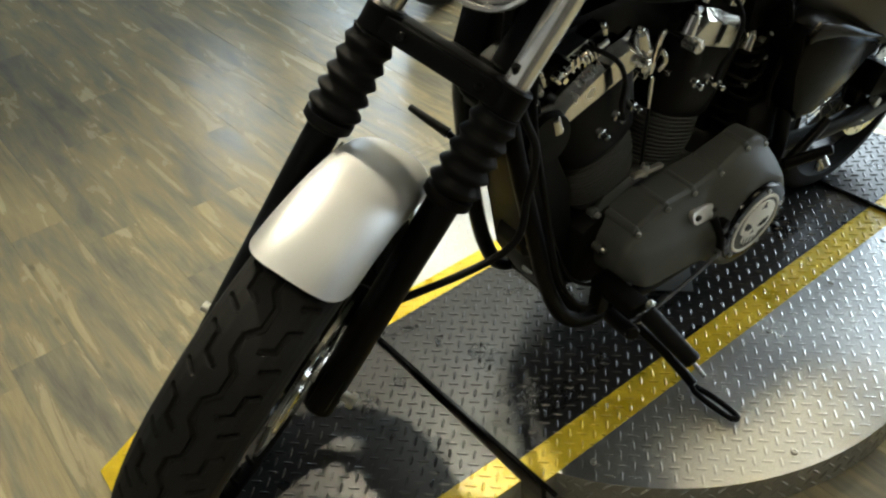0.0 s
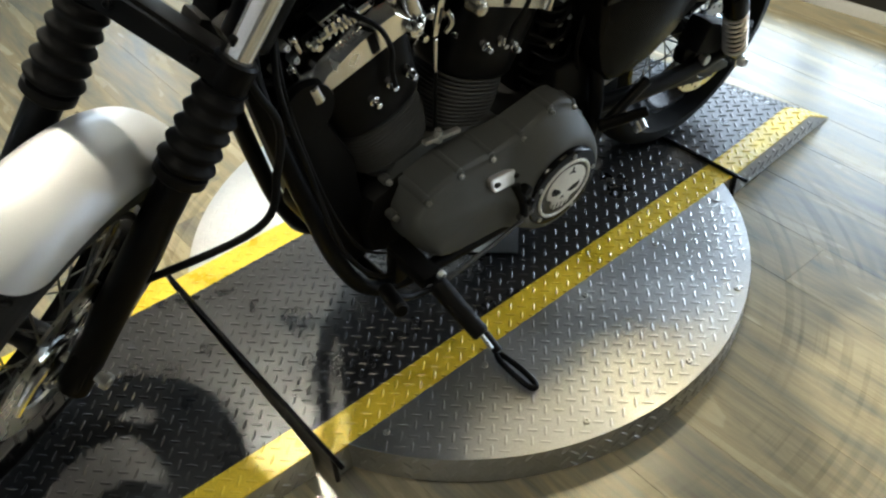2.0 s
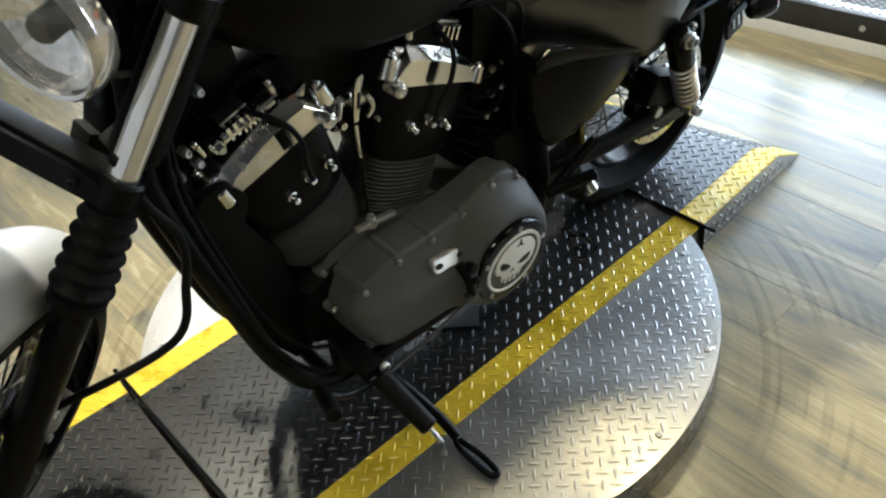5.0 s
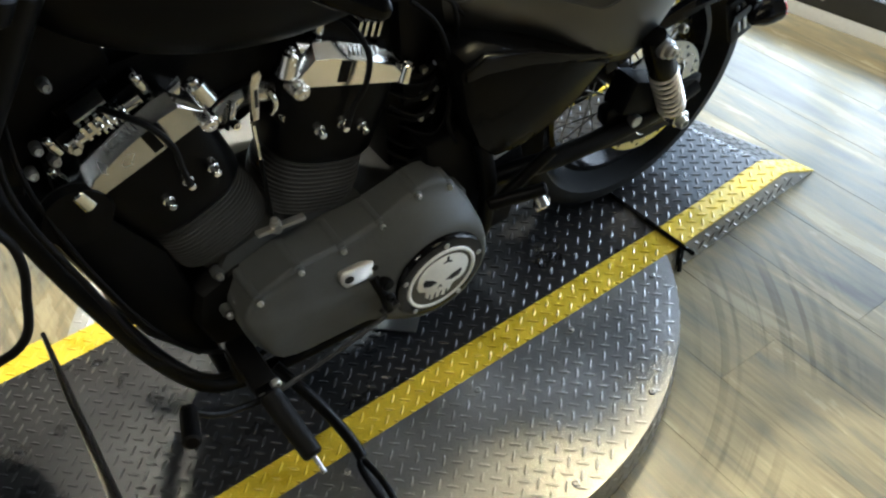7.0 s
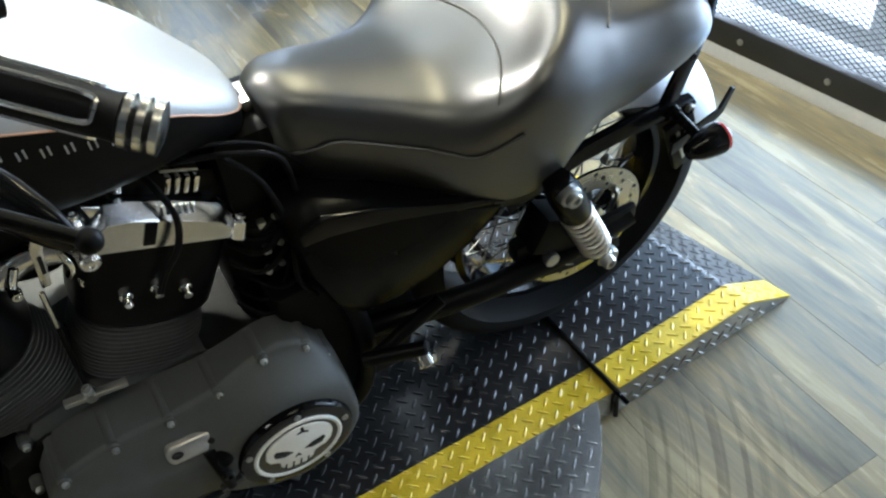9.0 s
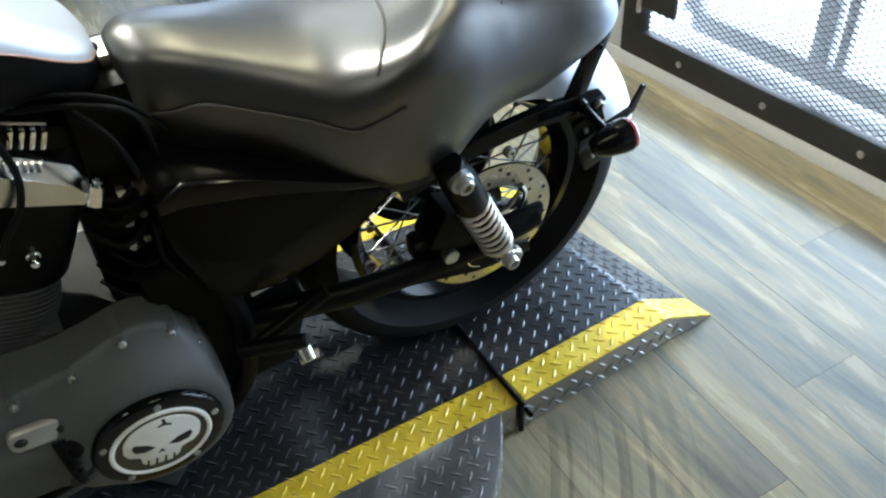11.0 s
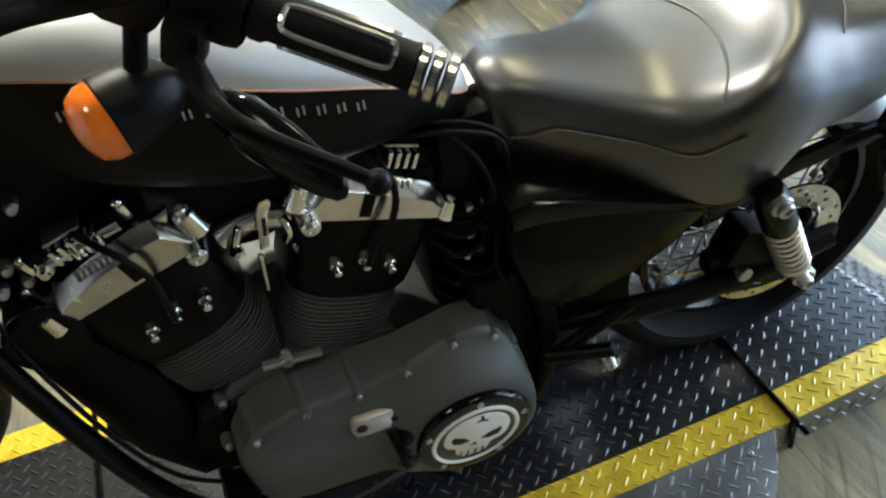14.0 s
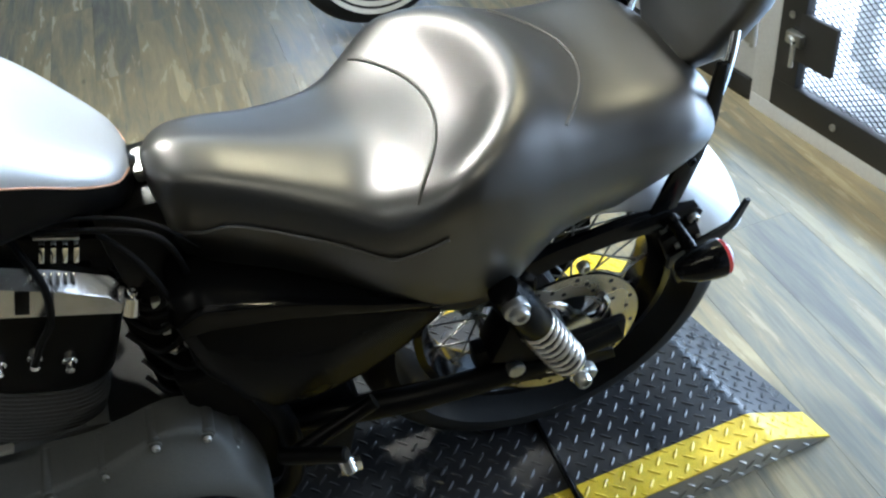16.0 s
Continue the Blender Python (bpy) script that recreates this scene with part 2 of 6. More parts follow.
COIL = mat("pale_spring_steel", (0.62, 0.60, 0.56), 0.34, 0.9, (30, 400), 0.05, 0.1, 0.05)
REFLECTOR = mat("faceted_reflector", (0.9, 0.9, 0.89), 0.16, 0.85, (60, 90), 0.5, 0.1, 0.1, 0.1)
FORKTUBE = mat("polished_fork_tube", (0.86, 0.86, 0.85), 0.13, 0.8, (20, 300), 0.02, 0.05, 0.03, 0.03)
GLASS = clear("clear_lens", (1, 1, 1), 0.02)
ROTOR = mat("brushed_brake_disc", (0.55, 0.53, 0.48), 0.28, 1.0, (12, 500), 0.1, 0.1, 0.1, 0.08)
CREAM = mat("cream_enamel", (0.86, 0.85, 0.79), 0.4, 0.0, (20, 300), 0.05, 0.08, 0.04)
GREYWALL = mat("grey_wall_paint", (0.09, 0.09, 0.088), 0.7, 0.0, (3, 120), 0.1, 0.06, 0.04, 0.05)
WHITEPAINT = mat("white_wall_paint", (0.78, 0.78, 0.77), 0.55, 0.0, (3, 120), 0.1, 0.06, 0.04, 0.05)
CEILING = mat("grey_ceiling_paint", (0.2, 0.2, 0.195), 0.7, 0.0, (3, 80), 0.1, 0.05, 0.04)
PALEGREY = mat("pale_grey_door_paint", (0.55, 0.56, 0.56), 0.5, 0.0, (3, 120), 0.1, 0.06, 0.04, 0.05)
GATEBLACK = mat("black_steel_paint", (0.02, 0.02, 0.02), 0.42, 0.0, (8, 300), 0.1, 0.3, 0.15, 0.08)
ORANGE = mat("orange_pinstripe", (0.62, 0.33, 0.19), 0.4)
LETTER = mat("pale_lettering", (0.45, 0.46, 0.46), 0.35, 0.4)
DARK = mat("dark_void", (0.006, 0.006, 0.006), 0.7)
TAG = mat("white_label", (0.7, 0.69, 0.66), 0.5)
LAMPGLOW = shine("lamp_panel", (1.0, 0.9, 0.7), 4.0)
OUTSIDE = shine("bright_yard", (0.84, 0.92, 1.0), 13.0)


def plank_material():
    """Weathered oak vinyl: grey and tan streaks along each plank, knots, and black tyre scuffs round the turntable."""
    m = bpy.data.materials.new("weathered_vinyl_plank")
    m.use_nodes = True
    nt, b = m.node_tree, m.node_tree.nodes["Principled BSDF"]
    def node(kind, **inputs):
        n = nt.nodes.new(kind)
        for k, v in inputs.items():
            n.inputs[k.replace("_", " ")].default_value = v
        return n
    geo, info = node("ShaderNodeNewGeometry"), node("ShaderNodeObjectInfo")
    shift = node("ShaderNodeVectorMath")
    shift.operation = "SCALE"
    shift.inputs[0].default_value = (37.0, 91.0, 11.0)
    nt.links.new(info.outputs["Random"], shift.inputs["Scale"])
    place = node("ShaderNodeVectorMath")
    nt.links.new(geo.outputs["Position"], place.inputs[0])
    nt.links.new(shift.outputs[0], place.inputs[1])
    def streak(sx, sy, detail, rough=0.6):
        mul = node("ShaderNodeVectorMath")
        mul.operation = "MULTIPLY"
        mul.inputs[1].default_value = (sx, sy, 1)
        nt.links.new(place.outputs[0], mul.inputs[0])
        n = node("ShaderNodeTexNoise", Scale=1.0, Detail=detail, Roughness=rough, Distortion=0.6)
        nt.links.new(mul.outputs[0], n.inputs["Vector"])
        return n.outputs["Fac"]
    broad, fibre = streak(18, 2.6, 6, 0.6), streak(150, 7, 5, 0.72)
    ramp = node("ShaderNodeValToRGB")
    stops = [(0.24, (0.14, 0.136, 0.118)), (0.40, (0.21, 0.197, 0.153)), (0.55, (0.30, 0.26, 0.168)), (0.74, (0.41, 0.35, 0.212))]
    for i, (p, c) in enumerate(stops):
        e = ramp.color_ramp.elements[i] if i < 2 else ramp.color_ramp.elements.new(p)
        e.position, e.color = p, (*c, 1)
    add = node("ShaderNodeMath")
    add.operation = "MULTIPLY_ADD"
    add.inputs[1].default_value = 0.18
    nt.links.new(info.outputs["Random"], add.inputs[0])
    sub = node("ShaderNodeMath")
    sub.operation = "SUBTRACT"
    sub.inputs[1].default_value = 0.09
    nt.links.new(broad, sub.inputs[0])
    nt.links.new(sub.outputs[0], add.inputs[2])
    nt.links.new(add.outputs[0], ramp.inputs["Fac"])
    def remap(src, a, z, lo, hi):
        r = node("ShaderNodeMapRange", From_Min=a, From_Max=z, To_Min=lo, To_Max=hi)
        nt.links.new(src, r.inputs["Value"])
        return r.outputs[0]
    def times(p, q):
        x = node("ShaderNodeMath")
        x.operation = "MULTIPLY"
        nt.links.new(p, x.inputs[0])
        nt.links.new(q, x.inputs[1])
        return x.outputs[0]
    knots = node("ShaderNodeTexVoronoi", Scale=1.0)
    kmul = node("ShaderNodeVectorMath")
    kmul.operation = "MULTIPLY"
    kmul.inputs[1].default_value = (7, 2.6, 1)
    nt.links.new(place.outputs[0], kmul.inputs[0])
    nt.links.new(kmul.outputs[0], knots.inputs["Vector"])
    shade = times(remap(fibre, 0.3, 0.7, 0.84, 1.14), remap(knots.outputs["Distance"], 0.02, 0.07, 0.6, 1.0))
    # rubber scuffs in arcs about the middle of the turntable
    off = node("ShaderNodeVectorMath")
    off.operation = "SUBTRACT"
    off.inputs[1].default_value = (-0.58, 0.29, 0.0)
    nt.links.new(geo.outputs["Position"], off.inputs[0])
    far = node("ShaderNodeVectorMath")
    far.operation = "LENGTH"
    nt.links.new(off.outputs[0], far.inputs[0])
    rings = node("ShaderNodeTexNoise", Scale=1.0, Detail=4.0)
    rings.noise_dimensions = "1D"
    nt.links.new(times(far.outputs["Value"], remap(far.outputs["Value"], 0, 1, 42, 42)), rings.inputs["W"])
    patches = node("ShaderNodeTexNoise", Scale=2.6, Detail=3.0)
    nt.links.new(geo.outputs["Position"], patches.inputs["Vector"])
    band = times(remap(far.outputs["Value"], 0.64, 0.70, 0, 1), remap(far.outputs["Value"], 0.86, 1.0, 1, 0))
    scuff = times(times(band, remap(rings.outputs["Fac"], 0.5, 0.62, 0, 1)), remap(patches.outputs["Fac"], 0.46, 0.6, 0, 0.36))
    keep = node("ShaderNodeMath")
    keep.operation = "SUBTRACT"
    keep.inputs[0].default_value = 1.0
    nt.links.new(scuff, keep.inputs[1])
    scale = node("ShaderNodeVectorMath")
    scale.operation = "SCALE"
    nt.links.new(ramp.outputs["Color"], scale.inputs[0])
    nt.links.new(times(shade, keep.outputs[0]), scale.inputs["Scale"])
    nt.links.new(scale.outputs[0], b.inputs["Base Color"])
    nt.links.new(remap(broad, 0.3, 0.7, 0.2, 0.3), b.inputs["Roughness"])
    bp = node("ShaderNodeBump", Strength=0.25, Distance=0.0008)
    nt.links.new(fibre, bp.inputs["Height"])
    nt.links.new(bp.outputs[0], b.inputs["Normal"])
    return m


PLANK = plank_material()

# ---- the room ----
XW, XE, YS, YN = -4.2, 0.98, -2.6, 4.6


def structure(name, geo, material, label, category):
    return tagged(part(name, geo, material), label, category, kind="structure")


def gate_line(y):
    """Where the inner face of the gate's wall meets the floor."""
    return 1.0 - (y - 0.4) * math.tan(radians(6))


edge = [(XW - 0.1, YS - 0.1), (gate_line(YS - 0.1) + 0.13, YS - 0.1), (gate_line(YN + 0.1) + 0.13, YN + 0.1), (XW - 0.1, YN + 0.1)]
floor = structure("floor", Geo().loft([[Vector((*p, -0.11)) for p in edge], [Vector((*p, -0.0095)) for p in edge]]), DARK, "floor of weathered grey and tan vinyl planks", "floor")
# The unseen ceiling and grey walls are kept dark to limit bounced light.
structure("ceiling", Geo().box(((XW + XE) / 2, (YS + YN) / 2, CEIL + 0.05), (XE - XW + 0.4, YN - YS + 0.4, 0.1)), CEILING, "plain grey painted ceiling over the showroom", "ceiling")
# Unseen wall, made white as a reflector for the headlight.
structure("wall_west", Geo().box((XW - 0.06, (YS + YN) / 2, CEIL / 2), (0.12, YN - YS, CEIL)), WHITEPAINT, "unseen showroom wall, white to brighten the headlight", "wall")
structure("wall_south", Geo().box(((XW + XE) / 2, YS - 0.06, CEIL / 2), (XE - XW + 0.24, 0.12, CEIL)), GREYWALL, "plain grey painted wall of the showroom", "wall")
NX0, NX1, NZ0, NZ1 = -0.06, 0.50, 1.08, 2.12
north = Geo().box(((XW + NX0 - 0.12) / 2, YN + 0.06, CEIL / 2), (NX0 - XW + 0.12, 0.12, CEIL)).box(((NX1 + XE + 0.12) / 2, YN + 0.06, CEIL / 2), (XE + 0.12 - NX1, 0.12, CEIL))
north.box(((NX0 + NX1) / 2, YN + 0.06, NZ0 / 2), (NX1 - NX0, 0.12, NZ0)).box(((NX0 + NX1) / 2, YN + 0.06, (CEIL + NZ1) / 2), (NX1 - NX0, 0.12, CEIL - NZ1))
structure("wall_north", north, GREYWALL, "plain grey painted wall with one assumed window", "wall")
WALLM = Matrix.Translation((1.0, 0.4, 0)) @ Matrix.Rotation(radians(6), 4, "Z") @ Matrix.Translation((-XE, -0.4, 0))
# the east wall has one wide opening for the gate
GY0, GY1 = -0.62, 1.0
east = Geo().box((XE + 0.06, (YS + GY0) / 2, CEIL / 2), (0.12, GY0 - YS, CEIL))
east.box((XE + 0.06, (GY0 + GY1) / 2, (CEIL + 2.1) / 2), (0.12, GY1 - GY0, CEIL - 2.1))
WY0, WY1, WZ0, WZ1 = 2.95, 4.25, 0.40, 2.10
east.box((XE + 0.06, (2.62 + WY0) / 2, CEIL / 2), (0.12, WY0 - 2.62, CEIL))
east.box((XE + 0.06, (WY1 + YN) / 2, CEIL / 2), (0.12, YN - WY1, CEIL))
east.box((XE + 0.06, (WY0 + WY1) / 2, WZ0 / 2), (0.12, WY1 - WY0, WZ0))
east.box((XE + 0.06, (WY0 + WY1) / 2, (CEIL + WZ1) / 2), (0.12, WY1 - WY0, CEIL - WZ1))
east.box((XE + 0.06, (GY1 + 2.62) / 2, (CEIL + 2.1) / 2), (0.12, 2.62 - GY1, CEIL - 2.1))
structure("wall_east", east.move(WALLM), WHITEPAINT, "white painted wall with the doorway to the yard", "wall")

# white sliding panel beside the gate, with a black rubber seal along its foot
panel = tagged(new("door_2"), "white panel door with black rubber foot seal", "door", kind="structure")
panel.matrix_world = WALLM
part("door_panel", Geo().box((XE + 0.05, (GY1 + 2.62) / 2, 1.08), (0.05, 2.60 - GY1, 2.04), bevel=0.006), WHITEPAINT, panel)
part("foot_seal", Geo().box((XE + 0.045, (GY1 + 2.62) / 2, 0.031), (0.055, 2.60 - GY1, 0.058), bevel=0.004), GATEBLACK, panel, "black rubber seal")
for k, zz in enumerate((0.22, 1.0, 1.8)):
    part("hinge", Geo().box((XE + 0.018, GY1 + 0.03, zz), (0.016, 0.05, 0.11), bevel=0.003).cyl((XE + 0.008, GY1 + 0.008, zz - 0.055), (XE + 0.008, GY1 + 0.008, zz + 0.055), 0.008), STEEL, panel, "zinc steel hinge")

# the security gate: white outer frame, black inner frame, diamond mesh
gate = tagged(new("door_1"), "white framed gate with black diamond mesh panel, closed", "gate", kind="structure")
gate.matrix_world = WALLM
FW, BW = 0.072, 0.076
def frame_bars(y0, y1, z0, z1, w, x, d, bev):
    g = Geo()
    g.box((x, (y0 + y1) / 2, z0 + w / 2), (d, y1 - y0, w), bevel=bev)
    g.box((x, (y0 + y1) / 2, z1 - w / 2), (d, y1 - y0, w), bevel=bev)
    g.box((x, y0 + w / 2, (z0 + z1) / 2), (d - 0.002, w, z1 - z0 - 2 * w + 0.004), bevel=bev)
    g.box((x, y1 - w / 2, (z0 + z1) / 2), (d - 0.002, w, z1 - z0 - 2 * w + 0.004), bevel=bev)
    return g
part("outer_frame", frame_bars(GY0, GY1 - 0.004, -0.03, 2.08, FW, XE + 0.03, 0.045, 0.004), WHITEPAINT, gate, "white painted steel tube")
part("inner_frame", frame_bars(GY0 + FW, GY1 - FW - 0.004, -0.03 + FW, 2.08 - FW, BW, XE + 0.022, 0.03, 0.003), GATEBLACK, gate, "black painted steel angle")
gy0, gy1, gz0, gz1 = GY0 + FW + BW * 0.8, GY1 - FW - BW * 0.8, -0.03 + FW + BW * 0.8, 2.08 - FW - BW * 0.8
def strand(g, ya, za, yb, zb):
    d = Vector((0, yb - ya, zb - za)).normalized()
    s = Vector((0, -d.z, d.y)) * 0.0009
    o = Vector((0.0012, 0, 0))
    a, b = Vector((XE + 0.026, ya, za)), Vector((XE + 0.026, yb, zb))
    g.add([a + s + o, a - s + o, a - s - o, a + s - o, b + s + o, b - s + o, b - s - o, b + s - o], [(0, 1, 5, 4), (1, 2, 6, 5), (2, 3, 7, 6), (3, 0, 4, 7)])
wires = Geo()
PITCH, SLOPE = 0.0265, 0.56
for sgn in (1, -1):
    n = int((gz1 - gz0 + (gy1 - gy0) * SLOPE) / (PITCH * SLOPE)) + 1
    for k in range(n):
        c = gz0 - (gy1 - gy0) * SLOPE + k * PITCH * SLOPE
        pts = []
        for u in (0.0, gy1 - gy0):
            pts.append((u, c + u * SLOPE))
        (ua, za), (ub, zb) = pts
        if za < gz0:
            ua, za = ua + (gz0 - za) / SLOPE, gz0
        if zb > gz1:
            ub, zb = ub - (zb - gz1) / SLOPE, gz1
        if ub > ua:
            ya, yb = (gy0 + ua, gy0 + ub) if sgn > 0 else (gy1 - ua, gy1 - ub)
            strand(wires, ya, za, yb, zb)
part("mesh_panel", wires, GATEBLACK, gate, "black expanded steel mesh", flat=True)
screws = [(y, -0.03 + FW + BW / 2) for y in (GY0 + 0.2, -0.1, 0.17, 0.44, 0.71)] + [(GY1 - FW - BW / 2 - 0.004, z) for z in (0.3, 0.6, 0.9, 1.3)]
for y, z in screws:
    part("screw", Geo().bolt((XE + 0.007, y, z), (-1, 0, 0), 0.009, 0.005), STEEL, gate)
lock = part("lock_plate", Geo().box((XE + 0.012, 0.803, 0.252), (0.012, 0.112, 0.122), bevel=0.003), GATEBLACK, gate, "black lock cover plate")
part("latch", Geo().box((XE + 0.002, 0.862, 0.25), (0.02, 0.05, 0.03), bevel=0.003).tube([(XE - 0.012, 0.87, 0.255), (XE - 0.02, 0.85, 0.255), (XE - 0.02, 0.845, 0.24), (XE - 0.02, 0.845, 0.19)], 0.006, 8, 4), STEEL, lock, "zinc steel latch with a bent handle")

# two unseen windows, assumed from cool streaks on the floor and the seat
def window_unit(name, m, y0, y1, z0, z1, x, label):
    """A framed window of two panes that stands in the plane x, seen along x."""
    thing = tagged(new(name), label, "window", kind="structure")
    thing.matrix_world = m
    mid, high = (y0 + y1) / 2, (z0 + z1) / 2
    part("window_frame", frame_bars(y0 + 0.004, y1 - 0.004, z0 + 0.004, z1 - 0.004, 0.06, x + 0.06, 0.05, 0.005).box((x + 0.06, mid, high), (0.045, 0.05, z1 - z0 - 0.12), bevel=0.004), WHITEPAINT, thing, "white painted frame")
    for k in (0, 1):
        pane = part("pane", Geo().box((x + 0.06, y0 + (y1 - y0) * (0.25 + 0.5 * k), high), (0.006, (y1 - y0) / 2 - 0.08, z1 - z0 - 0.12)), GLASS, thing)
        pane.visible_shadow = False
    part("window_sill", Geo().box((x - 0.01, mid, z0 - 0.012), (0.10, y1 - y0 + 0.06, 0.024), bevel=0.005), WHITEPAINT, thing)


window_unit("window_1", WALLM, WY0, WY1, WZ0, WZ1, XE, "unseen tall white framed window, assumed for cool streaks of light")
window_unit("window_2", Matrix.Rotation(radians(90), 4, "Z"), -NX1, -NX0, NZ0, NZ1, YN, "unseen white framed window, assumed for cool streaks of light")

# the glazed outer door behind the gate
outer = tagged(new("door_3"), "pale grey glazed outer door behind the mesh gate", "door", kind="structure")
outer.matrix_world = WALLM
part("door_stile", Geo().box((XE + 0.32, 0.50, 1.05), (0.04, 0.055, 2.0), bevel=0.006), PALEGREY, outer)
part("door_stile", Geo().box((XE + 0.32, 0.44, 1.05), (0.03, 0.03, 2.0), bevel=0.006), PALEGREY, outer)
part("door_stile", Geo().box((XE + 0.32, 0.93, 1.05), (0.04, 0.06, 2.0), bevel=0.006), PALEGREY, outer)
part("door_rail", Geo().box((XE + 0.322, 0.20, 0.03), (0.04, 1.45, 0.06), bevel=0.006), PALEGREY, outer)
part("threshold", Geo().box((XE + 0.20, 0.20, -0.03), (0.30, 1.60, 0.02), bevel=0.004), PALEGREY, outer)

# the yard beyond the gate: pale paving and a far sheet that glows as daylight
structure("ground", Geo().box((20.8, 0.5, -0.17), (40.0, 60.0, 0.1)), mat("pale_paving", (0.8, 0.8, 0.79), 0.7, 0, (2, 60), 0.2, 0.1, 0.1), "pale concrete paving of the yard outside", "ground")
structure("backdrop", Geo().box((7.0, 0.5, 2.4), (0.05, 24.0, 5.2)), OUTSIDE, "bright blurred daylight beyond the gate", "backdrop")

# Glowing sheet added behind the unseen north window.
structure("backdrop", Geo().box((0.0, 7.2, 2.4), (8.0, 0.05, 5.2)), shine("added_window_glow", (0.8, 0.9, 1.0), 1.5), "glowing sheet added behind the unseen window", "backdrop")

# unseen ceiling panels, added to hold the lights above
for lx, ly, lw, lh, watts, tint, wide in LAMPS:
    lamp = tagged(new("added_ceiling_lamp"), "unseen flush ceiling lamp panel, added for highlights and fill", "lamp", "ceiling lamps")
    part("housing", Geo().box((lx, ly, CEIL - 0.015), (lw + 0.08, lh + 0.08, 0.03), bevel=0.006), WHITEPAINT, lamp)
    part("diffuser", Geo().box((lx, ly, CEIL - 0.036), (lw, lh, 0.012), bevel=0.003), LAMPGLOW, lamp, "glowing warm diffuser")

spot = tagged(new("spot_lamp"), "small white ceiling spot lamp, switched on", "lamp")
part("bracket", Geo().box((-0.70, 1.30, CEIL - 0.012), (0.12, 0.12, 0.024), bevel=0.005).cyl((-0.70, 1.30, CEIL - 0.02), (-0.70, 1.30, CEIL - 0.075), 0.012, n=12), WHITEPAINT, spot)
part("housing", Geo().cyl((0, 0, 0.012), (0, 0, 0.05), 0.11, n=28, soft=0.006).move(SPOT), WHITEPAINT, spot)
part("diffuser", Geo().cyl((0, 0, 0.004), (0, 0, 0.011), 0.10, n=28).move(SPOT), LAMPGLOW, spot, "glowing warm diffuser")

# ---- the turntable with its two ramps ----
H, W = 0.072, 0.60
X0, X1 = -1.158, 0.0
CX, CY, DR = (X0 + X1) / 2, W / 2, 0.619
YB = 0.067


def lugs(x0, x1, y0, y1, keep, pitch=0.033, height=lambda x, y: H, rise=0.0019):
    """Raised lozenges in a basket weave, at 45 degrees to the plate's edges."""
    vs, fs = [], []
    L, B, T = 0.0128, 0.0031, rise
    i0, i1 = int(2 * x0 / pitch) - 1, int(2 * x1 / pitch) + 1
    j0, j1 = int(2 * y0 / pitch) - 1, int(2 * y1 / pitch) + 1
    for i in range(i0, i1 + 1):
        for j in range(j0, j1 + 1):
            x, y = i * pitch / 2, j * pitch / 2
            if (i + j) % 2 or not (x0 < x < x1 and y0 < y < y1 and keep(x, y)):
                continue
            a = math.pi / 4 if i % 2 else -math.pi / 4
            c, s = math.cos(a), math.sin(a)
            n = len(vs)
            shape = [(-L, 0, 0), (-L * 0.45, -B, 0), (L * 0.45, -B, 0), (L, 0, 0), (L * 0.45, B, 0), (-L * 0.45, B, 0), (-L * 0.5, 0, T), (L * 0.5, 0, T)]
            for u, v, h in shape:
                px, py = x + u * c - v * s, y + u * s + v * c
                vs.append((px, py, height(px, py) + h))
            fs += [tuple(n + q for q in face) for face in ((0, 1, 6), (1, 2, 7, 6), (2, 3, 7), (3, 4, 7), (4, 5, 6, 7), (5, 0, 6))]
    return vs, fs


def clip(vs, fs, y0, y1):
    """Cuts the faces off at two lines across y, so that a paint line runs straight over the lugs."""
    out_v, out_f = [], []
    for face in fs:
        poly = [Vector(vs[i]) for i in face]
        for side, lim in ((1, y0), (-1, y1)):
            new_poly = []
            for p, q in zip(poly, poly[1:] + poly[:1]):
                dp, dq = side * (p.y - lim), side * (q.y - lim)
                if dp >= 0:
                    new_poly.append(p)
                if (dp < 0) != (dq < 0):
                    new_poly.append(p.lerp(q, dp / (dp - dq)))
            poly = new_poly
        if len(poly) > 2:
            out_f.append(tuple(range(len(out_v), len(out_v) + len(poly))))
            out_v += poly
    return out_v, out_f


def tread_plate(name, geo, region, keep, material, parent, label="", height=lambda x, y: H):
    x0, x1, y0, y1 = region
    vs, fs = lugs(x0 + 0.008, x1 - 0.008, y0 - 0.012, y1 + 0.012, keep, height=height, rise=0.0007 if material is BARE else 0.0019)
    geo.add(*clip(vs, fs, y0 + 0.0005, y1 - 0.0005))
    return part(name, geo, material, parent, label, sharp=25)


def slab(poly, z1, z0):
    g = Geo()
    g.loft([[Vector((*p, z0)) for p in poly], [Vector((*p, z1)) for p in poly]])
    return g


turntable = tagged(new("turntable"), "round motorcycle turntable of steel tread plate with yellow edges", "turntable")
rect = lambda a, b, c, d: [(a, c), (b, c), (b, d), (a, d)]
T = 0.004
E0, E1 = X0 + 0.004, X1 - 0.004
tread_plate("deck_plate", slab(rect(E0, E1, YB, W - YB), H, H - T), (E0, E1, YB, W - YB), lambda x, y: True, BLACKPLATE, turntable, "black painted tread plate")
tread_plate("edge_stripe", slab(rect(E0, E1, 0, YB), H, H - T), (E0, E1, 0.0, YB), lambda x, y: True, YELLOW, turntable, "yellow painted tread plate edge")
tread_plate("edge_stripe", slab(rect(E0, E1, W - YB, W), H, H - T), (E0, E1, W - YB, W), lambda x, y: True, YELLOW, turntable, "yellow painted tread plate edge")
half = math.asin((CY - 0.0) / DR)
